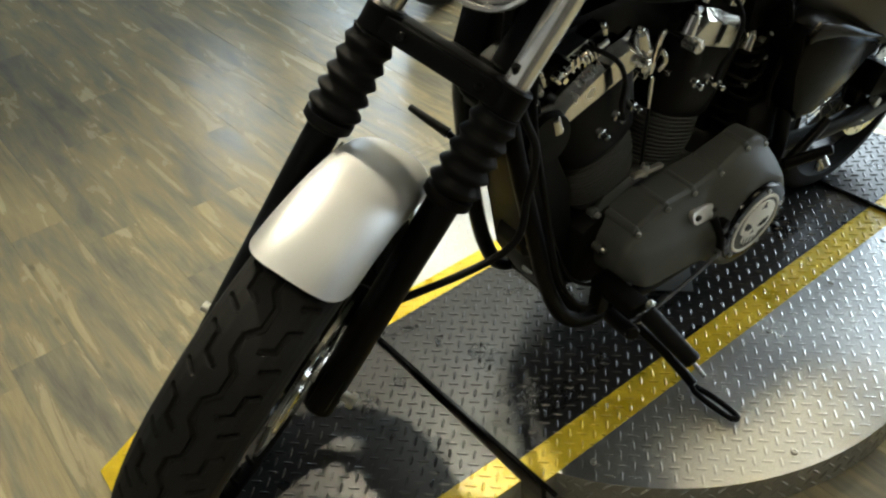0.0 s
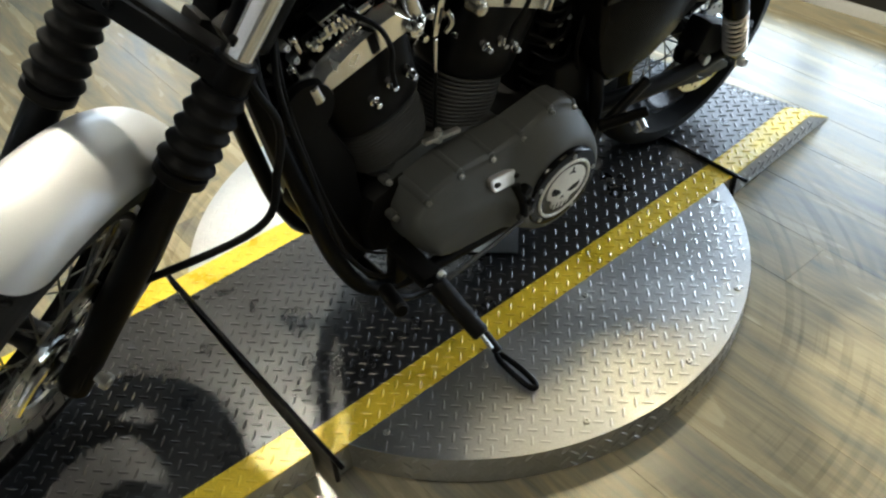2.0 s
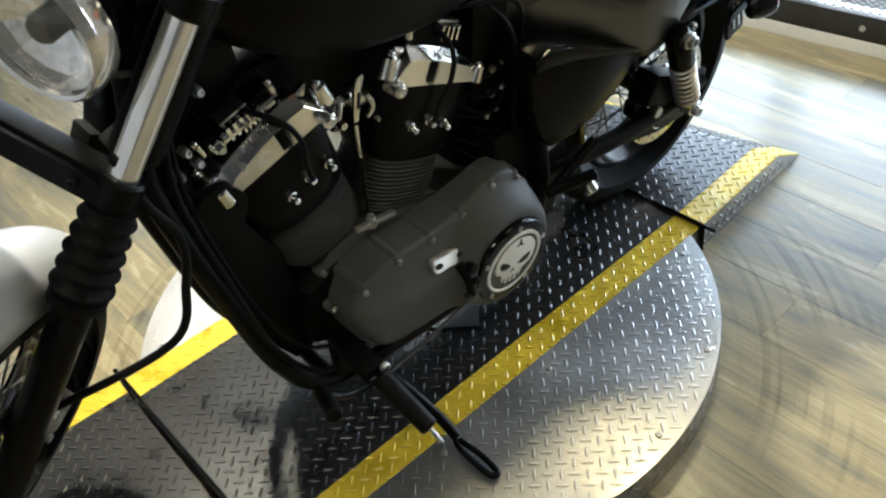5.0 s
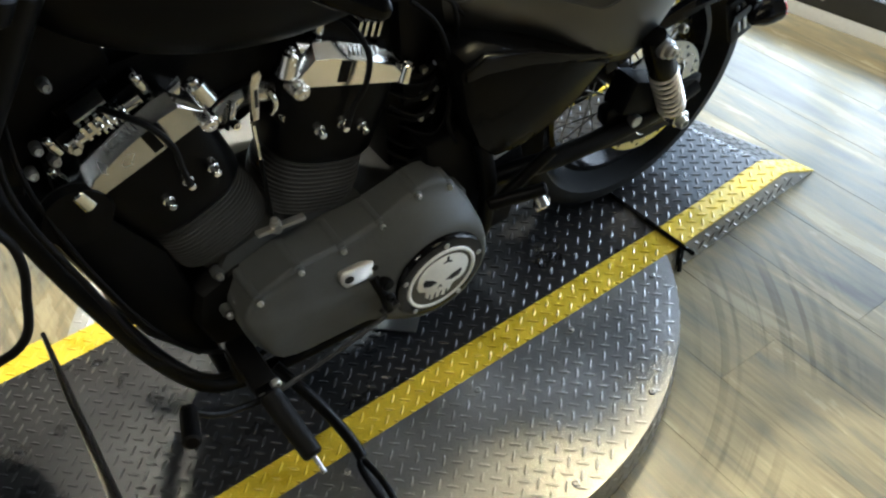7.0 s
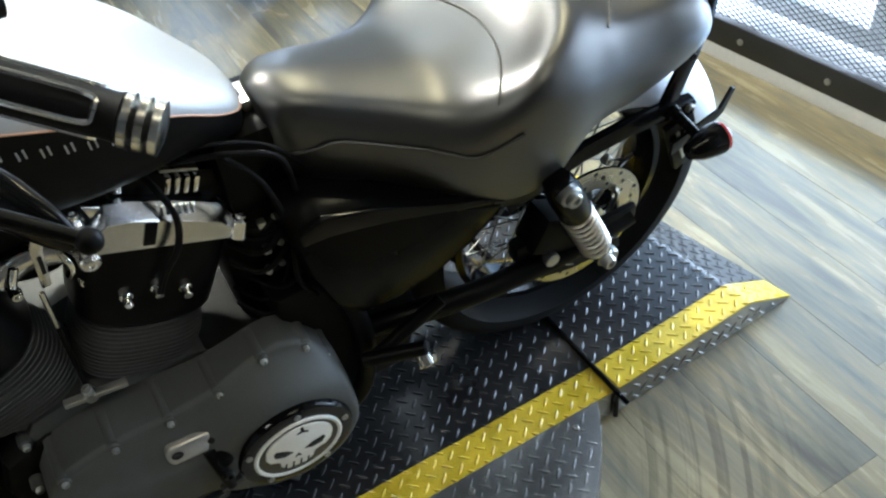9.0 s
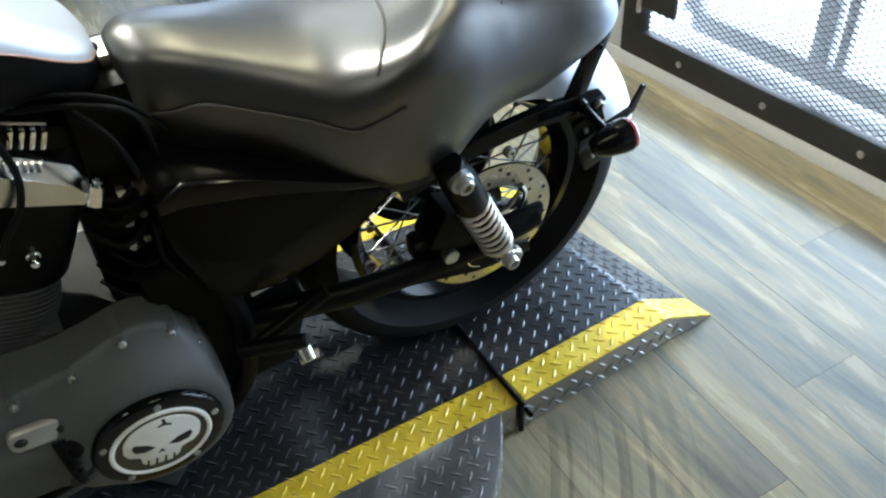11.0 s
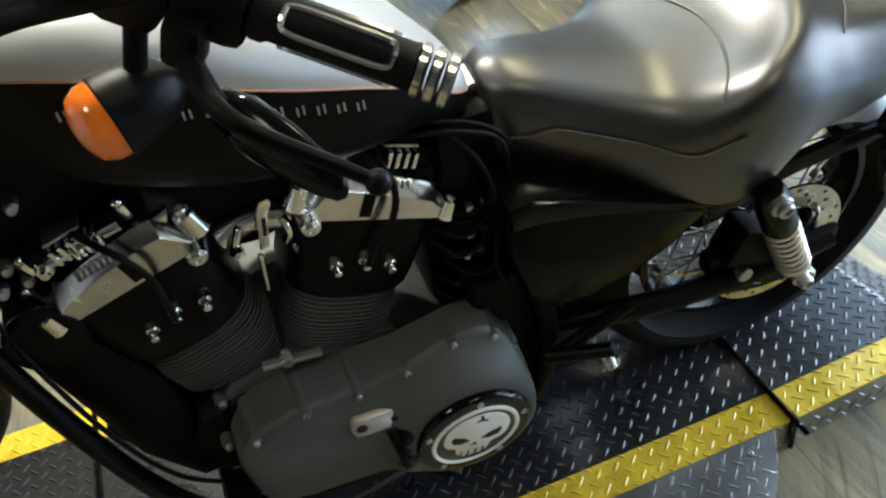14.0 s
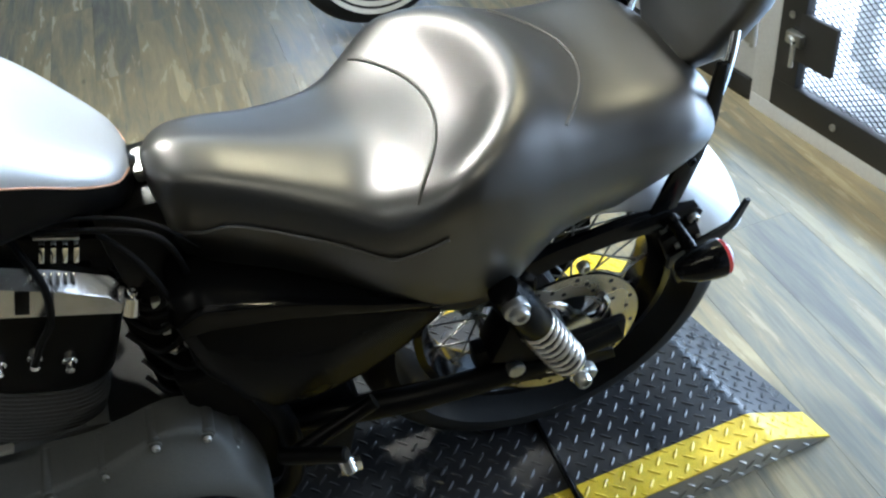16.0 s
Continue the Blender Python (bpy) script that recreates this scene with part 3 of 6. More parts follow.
for side in (-1, 1):
    n = 48
    a0, span = math.pi + half, math.pi - 2 * half
    mirror = (lambda y: y) if side < 0 else (lambda y: W - y)
    arc = [(CX + DR * math.cos(a0 + span * k / n), mirror(CY + DR * math.sin(a0 + span * k / n))) for k in range(n + 1)]
    top = slab([(x, y) for x, y in arc], H, H - T)
    ins = lambda x, y, s=side: (y < -0.006 if s < 0 else y > W + 0.006) and math.hypot(x - CX, y - CY) < DR - 0.012
    region = (CX - DR, CX + DR, CY - DR, 0.0) if side < 0 else (CX - DR, CX + DR, W, CY + DR)
    wing = tread_plate("wing_plate", top, region, ins, BARE, turntable, "bare aluminium tread plate segment")
    # its skirt, a bent strip of the same plate
    skirt = Geo()
    skirt.loft([[Vector((CX + (x - CX) * q, CY + (y - CY) * q, z)) for x, y in arc] for q, z in ((1.0, 0.004), (1.0, H - T), (0.995, H - T), (0.995, 0.004))], False, False, False)
    vs, fs = [], []
    m = int(span * DR / 0.0165)
    for k in range(m):
        for r in range(k % 2, 4, 2):
            a = a0 + span * (k + 0.5) / m
            z = 0.012 + r * 0.0165
            tilt = math.pi / 4 if k % 2 else -math.pi / 4
            base = len(vs)
            for u, v, h in [(-0.0132, 0, 0), (-0.006, -0.0032, 0), (0.006, -0.0032, 0), (0.0132, 0, 0), (0.006, 0.0032, 0), (-0.006, 0.0032, 0), (-0.007, 0, 0.002), (0.007, 0, 0.002)]:
                du, dz = u * math.cos(tilt) - v * math.sin(tilt), u * math.sin(tilt) + v * math.cos(tilt)
                rr, aa = DR + h, a + du / DR
                x, y = CX + rr * math.cos(aa), CY + rr * math.sin(aa)
                vs.append((x, mirror(y), z + dz))
            fs += [tuple(base + q for q in face) for face in ((0, 1, 6), (1, 2, 7, 6), (2, 3, 7), (3, 4, 7), (4, 5, 6, 7), (5, 0, 6))]
    skirt.add(vs, fs)
    part("skirt", skirt, BARE, turntable, "bare tread plate skirt", sharp=25)
    spots = [(CX - 0.475, -0.026), (CX - 0.195, -0.25), (CX + 0.05, -0.285), (CX + 0.275, -0.23), (CX + 0.475, -0.026), (CX + 0.035, -0.033), (CX + 0.26, -0.03), (CX - 0.24, -0.03)]
    for x, y in spots:
        part("screw", Geo().bolt((x, y if side < 0 else W - y, H + 0.0004), (0, 0, 1), 0.0062, 0.0026), STEEL, turntable)
part("cover_plate", Geo().box((-0.557, 0.258, H + 0.0035), (0.150, 0.150, 0.003), Matrix.Rotation(radians(45), 4, "Z"), 0.0008), BARE, turntable, "bare aluminium plate under the engine")
# the deck's own side walls where it stands clear of the wings, and its folded ends
for y in (0.0, W):
    g = Geo().box(((X0 + X1) / 2, y + (0.0015 if y == 0 else -0.0015), (H - T) / 2 + 0.002), (X1 - X0 - 0.012, 0.003, H - T - 0.004))
    vs, fs = [], []
    for xa in (X0 + 0.02, X0 + 0.045, X1 - 0.02, X1 - 0.045):
        for r in range(3):
            base, z = len(vs), 0.014 + 0.022 * r
            tilt = math.pi / 4 if (r + int(xa * 40)) % 2 else -math.pi / 4
            for u, v, h in [(-0.0132, 0, 0), (-0.006, -0.0032, 0), (0.006, -0.0032, 0), (0.0132, 0, 0), (0.006, 0.0032, 0), (-0.006, 0.0032, 0), (-0.007, 0, 0.002), (0.007, 0, 0.002)]:
                vs.append((xa + u * math.cos(tilt) - v * math.sin(tilt), y - h if y == 0 else y + h, z + u * math.sin(tilt) + v * math.cos(tilt)))
            fs += [tuple(base + q for q in face) for face in ((0, 1, 6), (1, 2, 7, 6), (2, 3, 7), (3, 4, 7), (4, 5, 6, 7), (5, 0, 6))]
    g.add(vs, fs)
    part("side_wall", g, BARE, turntable, "bare tread plate side", sharp=25)
for x in (X0, X1):
    g = Geo().tube([(x, -0.006, 0.004), (x, -0.006, H - 0.004), (x, -0.002, H + 0.004), (x, 0.01, H + 0.0045), (x, W - 0.01, H + 0.0045), (x, W + 0.002, H + 0.004), (x, W + 0.006, H - 0.004), (x, W + 0.006, 0.004)], 0.0052, 8, 3)
    part("joint_rod", g, GLOSSBLACK, turntable, "black painted rod over the joint")



def ramp(x_start, direction, yaw, shift, RL, skew=0.0):
    """A ramp that runs level from the joint and then slopes to the floor."""
    KNEE = RL - 0.124
    thing = tagged(new("ramp"), "tread plate ramp with yellow edges leading to the turntable", "ramp", "turntable ramps")
    turn = Matrix.Translation((x_start, shift, 0)) @ Matrix.Rotation(yaw, 4, "Z") @ Matrix.Diagonal((direction, 1, 1, 1))
    ht = lambda x, y: H if x < KNEE else H + (0.006 - H) * (x - KNEE) / (RL - KNEE)
    def askew(g):
        g.v = [Vector((p.x - skew * p.y * p.x / RL, p.y * (1 - 0.7 * skew * p.x / RL), p.z)) for p in g.v]
        return g
    def sheet(y0, y1):
        g = Geo()
        xs = [0.006, KNEE - 0.01, KNEE - 0.004, KNEE + 0.004, KNEE + 0.01, RL]
        hs = [H, H, H - 0.0006, H - 0.0022, ht(KNEE + 0.01, 0), 0.006]
        rings = [[Vector((x, y0, z)), Vector((x, y1, z)), Vector((x, y1, z - T)), Vector((x, y0, z - T))] for x, z in zip(xs, hs)]
        return g.loft(rings)
    for name, y0, y1, material, label in (("ramp_plate", YB, W - YB, BLACKPLATE, "black painted tread plate"), ("edge_stripe", 0.0, YB, YELLOW, "yellow painted tread plate edge"), ("edge_stripe", W - YB, W, YELLOW, "yellow painted tread plate edge")):
        g = sheet(y0, y1)
        vs, fs = lugs(0.016, RL - 0.010, y0 - 0.012, y1 + 0.012, lambda x, y: True, height=ht)
        g.add(*clip(vs, fs, y0 + 0.0005, y1 - 0.0005))
        part(name, askew(g).move(turn), material, thing, label, sharp=18)
    for y, s in ((0.0, -1), (W, 1)):
        side = [(0.006, 0.003), (RL - 0.006, 0.003), (KNEE, H - T - 0.001), (0.006, H - T - 0.001)]
        g = Geo().loft([[Vector((x, y - s * 0.0005, z)) for x, z in side], [Vector((x, y - s * 0.004, z)) for x, z in side]])
        vs, fs = [], []
        for k in range(int(RL / 0.0165) - 1):
            for r in range(k % 2, 4, 2):
                xa, z = 0.016 + 0.0165 * k, 0.012 + 0.0165 * r
                if z > ht(xa + 0.01, 0) - 0.014:
                    continue
                base = len(vs)
                tilt = math.pi / 4 if k % 2 else -math.pi / 4
                for u, v, h in [(-0.0132, 0, 0), (-0.006, -0.0032, 0), (0.006, -0.0032, 0), (0.0132, 0, 0), (0.006, 0.0032, 0), (-0.006, 0.0032, 0), (-0.007, 0, 0.002), (0.007, 0, 0.002)]:
                    vs.append((xa + u * math.cos(tilt) - v * math.sin(tilt), y + s * h, z + u * math.sin(tilt) + v * math.cos(tilt)))
                fs += [tuple(base + q for q in face) for face in ((0, 1, 6), (1, 2, 7, 6), (2, 3, 7), (3, 4, 7), (4, 5, 6, 7), (5, 0, 6))]
        g.add(vs, fs)
        part("side_wall", askew(g).move(turn), BARE, thing, "bare tread plate side", sharp=25)
    return thing


ramp(X1 + 0.006, 1, 0.055, 0.0, 0.462, 0.11)
ramp(X0 - 0.016, -1, -0.026, 0.030, 0.60)

# ---- the motorcycle ----
# Its own axes: x to the rear from the rear axle, y to its right, z up from its tyres. It leans on its side stand.
LEAN = 7.0
bike = tagged(new("motorcycle"), "black and silver twin-cylinder motorcycle leaning on its side stand", "motorcycle")
bike.matrix_world = pose(0.06, 0.27, H + 0.002, LEAN, 0, 0)
YAX = Matrix.Rotation(radians(90), 4, "X")  # local z of a lathe onto the axle's -y
LEFT = Matrix(((1, 0, 0, 0), (0, 0, -1, 0), (0, 1, 0, 0), (0, 0, 0, 1)))  # outline (x, z) onto the left side; depth towards -y

# steering: everything in front turns about the head by STEER
STEER = radians(31.1)
FA = Vector((-1.5274, 0.030, 0.343))           # front axle, wheel straight
RAKE = radians(34.2)
UPF = Vector((math.sin(RAKE), 0, math.cos(RAKE)))
HEADP = FA + UPF * 0.62 + Vector((math.cos(RAKE), 0, -math.sin(RAKE))) * -0.08
TIPPED = Matrix.Rotation(radians(7.0), 4, "X")  # the fork leans further than the frame
S = TIPPED @ Matrix.Translation(HEADP) @ Matrix.Rotation(STEER, 4, UPF) @ Matrix.Translation(-HEADP)


def at_wheel(c):
    return Matrix.Translation(c) @ YAX


def front(name, geo, material, parent=bike, label="", **kw):
    return part(name, geo.move(S), material, parent, label, **kw)


def tyre_profile(R, rim, w, n=14):
    """The cross-section of a tyre as radius and offset, from bead to bead over the tread."""
    mid, out = (R + rim) / 2, []
    for k in range(n + 1):
        a = math.pi * k / n
        c, s = math.cos(a), math.sin(a)
        out.append((mid - 0.004 + (R - mid + 0.004) * math.copysign(abs(s) ** 0.72, s), w / 2 * math.copysign(abs(c) ** 0.62, c)))
    return out


def treaded_tyre(R, rim, w, centre, around=1104):
    """A tyre with a stepped groove round its middle and zigzag cuts at its shoulders."""
    prof = tyre_profile(R, rim, w, 12)
    # a finer profile by arc length
    pts = [Vector(p) for p in prof]
    fine = []
    for i in range(len(pts) - 1):
        for k in range(11):
            fine.append(pts[i].lerp(pts[i + 1], k / 11))
    fine.append(pts[-1])
    P = np.array([(p.x, p.y) for p in fine])
    d = np.gradient(P, axis=0)
    nrm = np.stack([-d[:, 1], d[:, 0]], 1)
    nrm /= np.linalg.norm(nrm, axis=1)[:, None]
    if nrm[len(nrm) // 2, 0] < 0:
        nrm = -nrm
    arc = np.concatenate([[0], np.cumsum(np.linalg.norm(np.diff(P, axis=0), axis=1))])
    s = arc[-1] / 2 - arc
    th = np.arange(around) * math.tau / around
    run = th * R
    cells = 23
    cell = math.tau * R / cells
    u = (run[:, None] % cell) / cell
    v = s[None, :]
    def segment(a, b, wid):
        ax, ay, bx, by = a[0] * cell, a[1], b[0] * cell, b[1]
        best = np.full((around, len(s)), 9.0)
        for shift in (-1, 0, 1, 2):
            px, py = (u + shift) * cell - ax + 0 * v, v - ay + 0 * u
            t = np.clip((px * (bx - ax) + py * (by - ay)) / ((bx - ax) ** 2 + (by - ay) ** 2), 0, 1)
            best = np.minimum(best, np.hypot(px - t * (bx - ax), py - t * (by - ay)))
        return np.clip((wid - best) / 0.0016 + 0.5, 0, 1)
    middle = [(0.244, 0.0065), (0.550, 0.0065), (0.736, -0.0075), (1.065, -0.0075), (1.244, 0.0065)]
    shoulder = [(0.299, 0.050), (0.397, 0.0365), (0.681, 0.035), (0.790, 0.0195)]
    short = [(0.885, 0.052), (1.010, 0.034)]
    rows = [(middle, 0.0034, 1, 0.0), (shoulder, 0.0030, 1, 0.0), (short, 0.0030, 1, 0.0), (shoulder, 0.0030, -1, 0.54), (short, 0.0030, -1, 0.54)]
    cut = np.zeros((around, len(s)))
    for line, wid, side, sh in rows:
        for a, b in zip(line, line[1:]):
            cut = np.maximum(cut, segment((a[0] + sh, a[1] * side), (b[0] + sh, b[1] * side), wid))
    r = P[None, :, 0] - 0.0060 * cut * nrm[None, :, 0]
    y = P[None, :, 1] - 0.0060 * cut * nrm[None, :, 1]
    X = centre.x + r * np.cos(th)[:, None]
    Z = centre.z + r * np.sin(th)[:, None]
    V = np.stack([X, centre.y + y, Z], -1).reshape(-1, 3)
    n = len(s)
    i, j = np.meshgrid(np.arange(around), np.arange(n - 1), indexing="ij")
    k = (i + 1) % around
    F = np.stack([i * n + j, k * n + j, k * n + j + 1, i * n + j + 1], -1).reshape(-1, 4)
    return V, F


def plain_ring(g, centre, r0, r1, y0, y1, n=56):
    return g.ring([(r0, -y0), (r1, -y0), (r1, -y1), (r0, -y1)], at_wheel(centre), n)


def spoke_set(centre, hub_r, rim_r, hub_w, count):
    g = Geo()
    for k in range(count):
        a = math.tau * k / count
        side = 1 if k % 2 else -1
        lead = 0.42 * (1 if (k // 2) % 2 else -1)
        p = centre + Vector((hub_r * math.cos(a + lead), side * hub_w, hub_r * math.sin(a + lead)))
        q = centre + Vector((rim_r * math.cos(a), side * 0.008, rim_r * math.sin(a)))
        g.cyl(p, q, 0.0018, n=6)
        g.cyl(q.lerp(p, 0.09), q, 0.0034, n=6)
    return g


def rim_geo(centre, r, w, n=64):
    prof = [(r - 0.004, -w / 2), (r + 0.008, -w / 2), (r + 0.008, -w / 2 + 0.006), (r - 0.002, -w / 2 + 0.012), (r - 0.014, -w * 0.2), (r - 0.016, w * 0.2), (r - 0.002, w / 2 - 0.012), (r + 0.008, w / 2 - 0.006), (r + 0.008, w / 2), (r - 0.004, w / 2), (r - 0.010, w / 2 - 0.012), (r - 0.022, w * 0.2), (r - 0.022, -w * 0.2), (r - 0.010, -w / 2 + 0.012)]
    return Geo().ring(prof, at_wheel(centre), n)


def hub_geo(centre, r, w):
    return Geo().lathe([(0.012, -w - 0.02), (r * 0.5, -w - 0.02), (r * 0.55, -w - 0.008), (r * 1.15, -w - 0.004), (r * 1.15, -w + 0.004), (r * 0.7, -w + 0.012), (r * 0.6, 0), (r * 0.7, w - 0.012), (r * 1.15, w - 0.004), (r * 1.15, w + 0.004), (r * 0.55, w + 0.008), (r * 0.5, w + 0.02), (0.012, w + 0.02)], at_wheel(centre), 28)


def brake_disc(wheel, centre, y, r, inner, mover=None):
    go = mover or Matrix()
    g = plain_ring(Geo(), centre, inner, r, y - 0.0025, y + 0.0025, 72)
    disc = part("brake_disc", g.move(go), ROTOR, wheel, "drilled steel brake disc")
    # Solid dark plugs for the holes; their shade is put into the colour.
    holes = Geo()
    for k in range(36):
        a = math.tau * k / 36
        rr = inner + (r - inner) * (0.25, 0.55, 0.8)[k % 3]
        c = centre + Vector((rr * math.cos(a), y, rr * math.sin(a)))
        holes.cyl(c + Vector((0, -0.0028, 0)), c + Vector((0, 0.0028, 0)), 0.0038, n=8)
    part("drill_holes", holes.move(go), DARK, disc)["kind"] = "stuff"
    arms = Geo()
    for k in range(5):
        a = math.tau * k / 5
        p = [centre + Vector((q * math.cos(a + t), y - 0.002, q * math.sin(a + t))) for q, t in ((0.04, 0), (0.06, 0.25), (0.08, 0.55), (inner + 0.006, 0.8))]
        arms.tube(p, 0.0065, 8, 4)
    arms.lathe([(0.046, -0.004), (0.046, 0.006), (0.02, 0.008)], Matrix.Translation((0, y, 0)) @ at_wheel(centre), 24)
    part("disc_carrier", arms.move(go), POLISHED, disc, "polished disc carrier")
    return disc


# -- front wheel
wheel = front("front_wheel", hub_geo(FA, 0.042, 0.048), SATINBLACK, label="spoked front wheel with black rim")
V, F = treaded_tyre(0.335, 0.243, 0.128, FA)
V = np.c_[V, np.ones(len(V))] @ np.array(S).T
ob = part("tyre", (V[:, :3].tolist(), F.tolist()), RUBBER, wheel, "black tyre with zigzag tread")
ob.data.polygons.foreach_set("use_smooth", [True] * len(ob.data.polygons))
ob.data.set_sharp_from_angle(angle=radians(40))
front("rim", rim_geo(FA, 0.238, 0.066), GLOSSBLACK, wheel, "black steel rim")
front("spokes", spoke_set(FA, 0.046, 0.219, 0.045, 40), DARKSTEEL, wheel, "steel wire spokes")["kind"] = "stuff"
brake_disc(wheel, FA, -0.062, 0.146, 0.098, S)
front("axle", Geo().cyl(FA + Vector((0, -0.135, 0)), FA + Vector((0, 0.135, 0)), 0.009, n=12).bolt(FA + Vector((0, -0.135, 0)), (0, -1, 0), 0.014, 0.012), STEEL, wheel)


# -- fork
def on_fork(s, y, ahead=0.0):
    return FA + UPF * s + Vector((-math.cos(RAKE), 0, math.sin(RAKE))) * ahead + Vector((0, y, 0))


FORK_Y = 0.0994
CLAMP = 0.528
for y in (-FORK_Y, FORK_Y):
    leg = front("fork_leg", Geo().cyl(on_fork(-0.045, y), on_fork(0.37, y), 0.0255, n=24, soft=0.004).cyl(on_fork(0.355, y), on_fork(0.378, y), 0.0285, n=24, soft=0.002)
                .box(on_fork(0.0, y), (0.05, 0.034, 0.07), Matrix.Rotation(RAKE, 4, "Y"), 0.008), SATINBLACK, bike, "satin black fork slider")
    prof = [(0.031, 0.358), (0.037, 0.363), (0.037, 0.376)]
    for k in range(5):
        z = 0.378 + k * 0.0250
        w = 0.041 - 0.0012 * k
        prof += [(0.030, z), (w - 0.002, z + 0.0075), (w, z + 0.011), (w - 0.002, z + 0.0145), (0.030, z + 0.022)]
    prof += [(0.030, 0.503), (0.033, 0.508)]
    frame_m = Matrix.Translation(FA + Vector((0, y, 0))) @ UPF.to_track_quat("Z", "Y").to_matrix().to_4x4()
    front("gaiter", Geo().lathe(prof, frame_m, 28), SOFTBLACK, leg, "black rubber bellows", sharp=70)
    front("fork_tube", Geo().cyl(on_fork(0.30, y), on_fork(0.80, y), 0.0188, n=28), FORKTUBE, leg, "chrome fork tube")
    front("fork_cap", Geo().cyl(on_fork(0.795, y), on_fork(0.818, y), 0.022, 0.017, n=20, soft=0.003), CHROME, leg)
lower = Geo()
tiltm = Matrix.Rotation(RAKE, 4, "Y")
lower.box(on_fork(CLAMP, 0, -0.012), (0.05, 0.20, 0.036), tiltm, 0.008)
for y in (-FORK_Y, FORK_Y):
    lower.cyl(on_fork(CLAMP - 0.022, y), on_fork(CLAMP + 0.022, y), 0.029, n=24, soft=0.004)
lower.box(on_fork(CLAMP - 0.002, 0, 0.022), (0.012, 0.185, 0.03), tiltm, 0.003)
triple = front("lower_fork_clamp", lower, SATINBLACK, bike, "black lower fork clamp")
for y in (-0.06, 0.06):
    front("clamp_bolt", Geo().bolt(on_fork(CLAMP, y, 0.03), on_fork(0, 0, 1) - FA, 0.006, 0.006), SATINBLACK, triple)
upper = Geo().box(on_fork(0.775, 0, -0.02), (0.06, 0.20, 0.028), tiltm, 0.008)
for y in (-FORK_Y, FORK_Y):
    upper.cyl(on_fork(0.758, y), on_fork(0.793, y), 0.028, n=24, soft=0.004)
front("upper_fork_clamp", upper, SATINBLACK, bike, "black upper fork clamp")
part("steering_head", Geo().cyl(on_fork(0.55, 0, -0.08), on_fork(0.78, 0, -0.08), 0.034, n=24, soft=0.004).move(TIPPED), SATINBLACK, bike)


# -- fenders
def fender(centre, R, w, a0, a1, drop, n=40, round_end=0.05, taper=0.0, thick=0.003):
    """A sheet over a wheel from the angle a0 (rear) to a1 (front), with rounded ends and rolled sides."""
    def ring(q, off):
        out = []
        m = 24
        for k in range(m + 1):
            t = k / m * 2 - 1
            back = round_end / R * abs(t) ** 3
            a = a0 + back + (a1 - a0 - 2 * back) * q
            y = w * math.copysign(abs(math.sin(t * math.pi / 2)) ** 0.9, t)
            r = R - drop * (1 - math.cos(t * math.pi / 2)) ** 1.15 - off
            out.append(centre + Vector((r * math.cos(a), y, r * math.sin(a))))
        return out
    outer, inner = [], []
    for i in range(n + 1):
        outer.append(ring(i / n, 0))
        inner.append(ring(i / n, thick))
    g = Geo()
    rings = [o + list(reversed(s)) for o, s in zip(outer, inner)]
    return g.loft(rings)


front("front_fender", fender(FA, 0.372, 0.070, radians(20), radians(101), 0.045, round_end=0.055), SILVER, bike, "silver painted front fender", sharp=60)
for y in (-1, 1):
    front("fender_bracket", Geo().prism([(-0.03, 0), (0.09, 0), (0.07, 0.05), (-0.01, 0.06)], Matrix.Translation(on_fork(0.25, y * 0.079, -0.03)) @ LEFT, 0.004), SATINBLACK, bike)

# -- headlight
LC = S.inverted() @ Vector((-1.188, -0.045, 0.941))
AIM = Matrix.Translation(LC) @ (S.to_3x3().inverted() @ Vector((-0.918, -0.428, 0.0))).to_track_quat("Z", "X").to_matrix().to_4x4() @ Matrix.Scale(1.03, 4)
head = front("headlight", Geo().lathe([(0.012, -0.10), (0.045, -0.092), (0.068, -0.06), (0.077, -0.02), (0.078, 0.004)], AIM, 40, False), GLOSSBLACK, bike, "round headlight with chrome rim")
front("trim_ring", Geo().ring([(0.0725, 0.0), (0.081, -0.012), (0.083, 0.006), (0.0815, 0.018), (0.0765, 0.024), (0.0725, 0.021)], AIM, 56), FORKTUBE, head, "chrome rim")
front("reflector", Geo().lathe([(0.014, -0.022), (0.03, -0.018), (0.045, -0.010), (0.06, 0.0), (0.073, 0.012)], AIM, 12, False), REFLECTOR, head, "faceted bright reflector", flat=True)
lens = front("lens", Geo().lathe([(0.0, 0.0262), (0.03, 0.0252), (0.055, 0.0215), (0.0735, 0.0145), (0.0735, 0.0115), (0.055, 0.0185), (0.03, 0.0222), (0.0, 0.0232)], AIM, 48, False), GLASS, head, "clear lens")
lens.visible_shadow = False
front("bulb_shield", Geo().lathe([(0.017, -0.032), (0.018, 0.006), (0.014, 0.012), (0.002, 0.014)], AIM, 24), GREYCAST, head, "grey bulb shield")
front("headlight_bracket", Geo().tube([LC + Vector((0.06, 0, 0.075)), LC + Vector((0.1, 0, 0.11)), on_fork(0.785, 0, 0.0)], 0.012, 10, 6), SATINBLACK, bike)

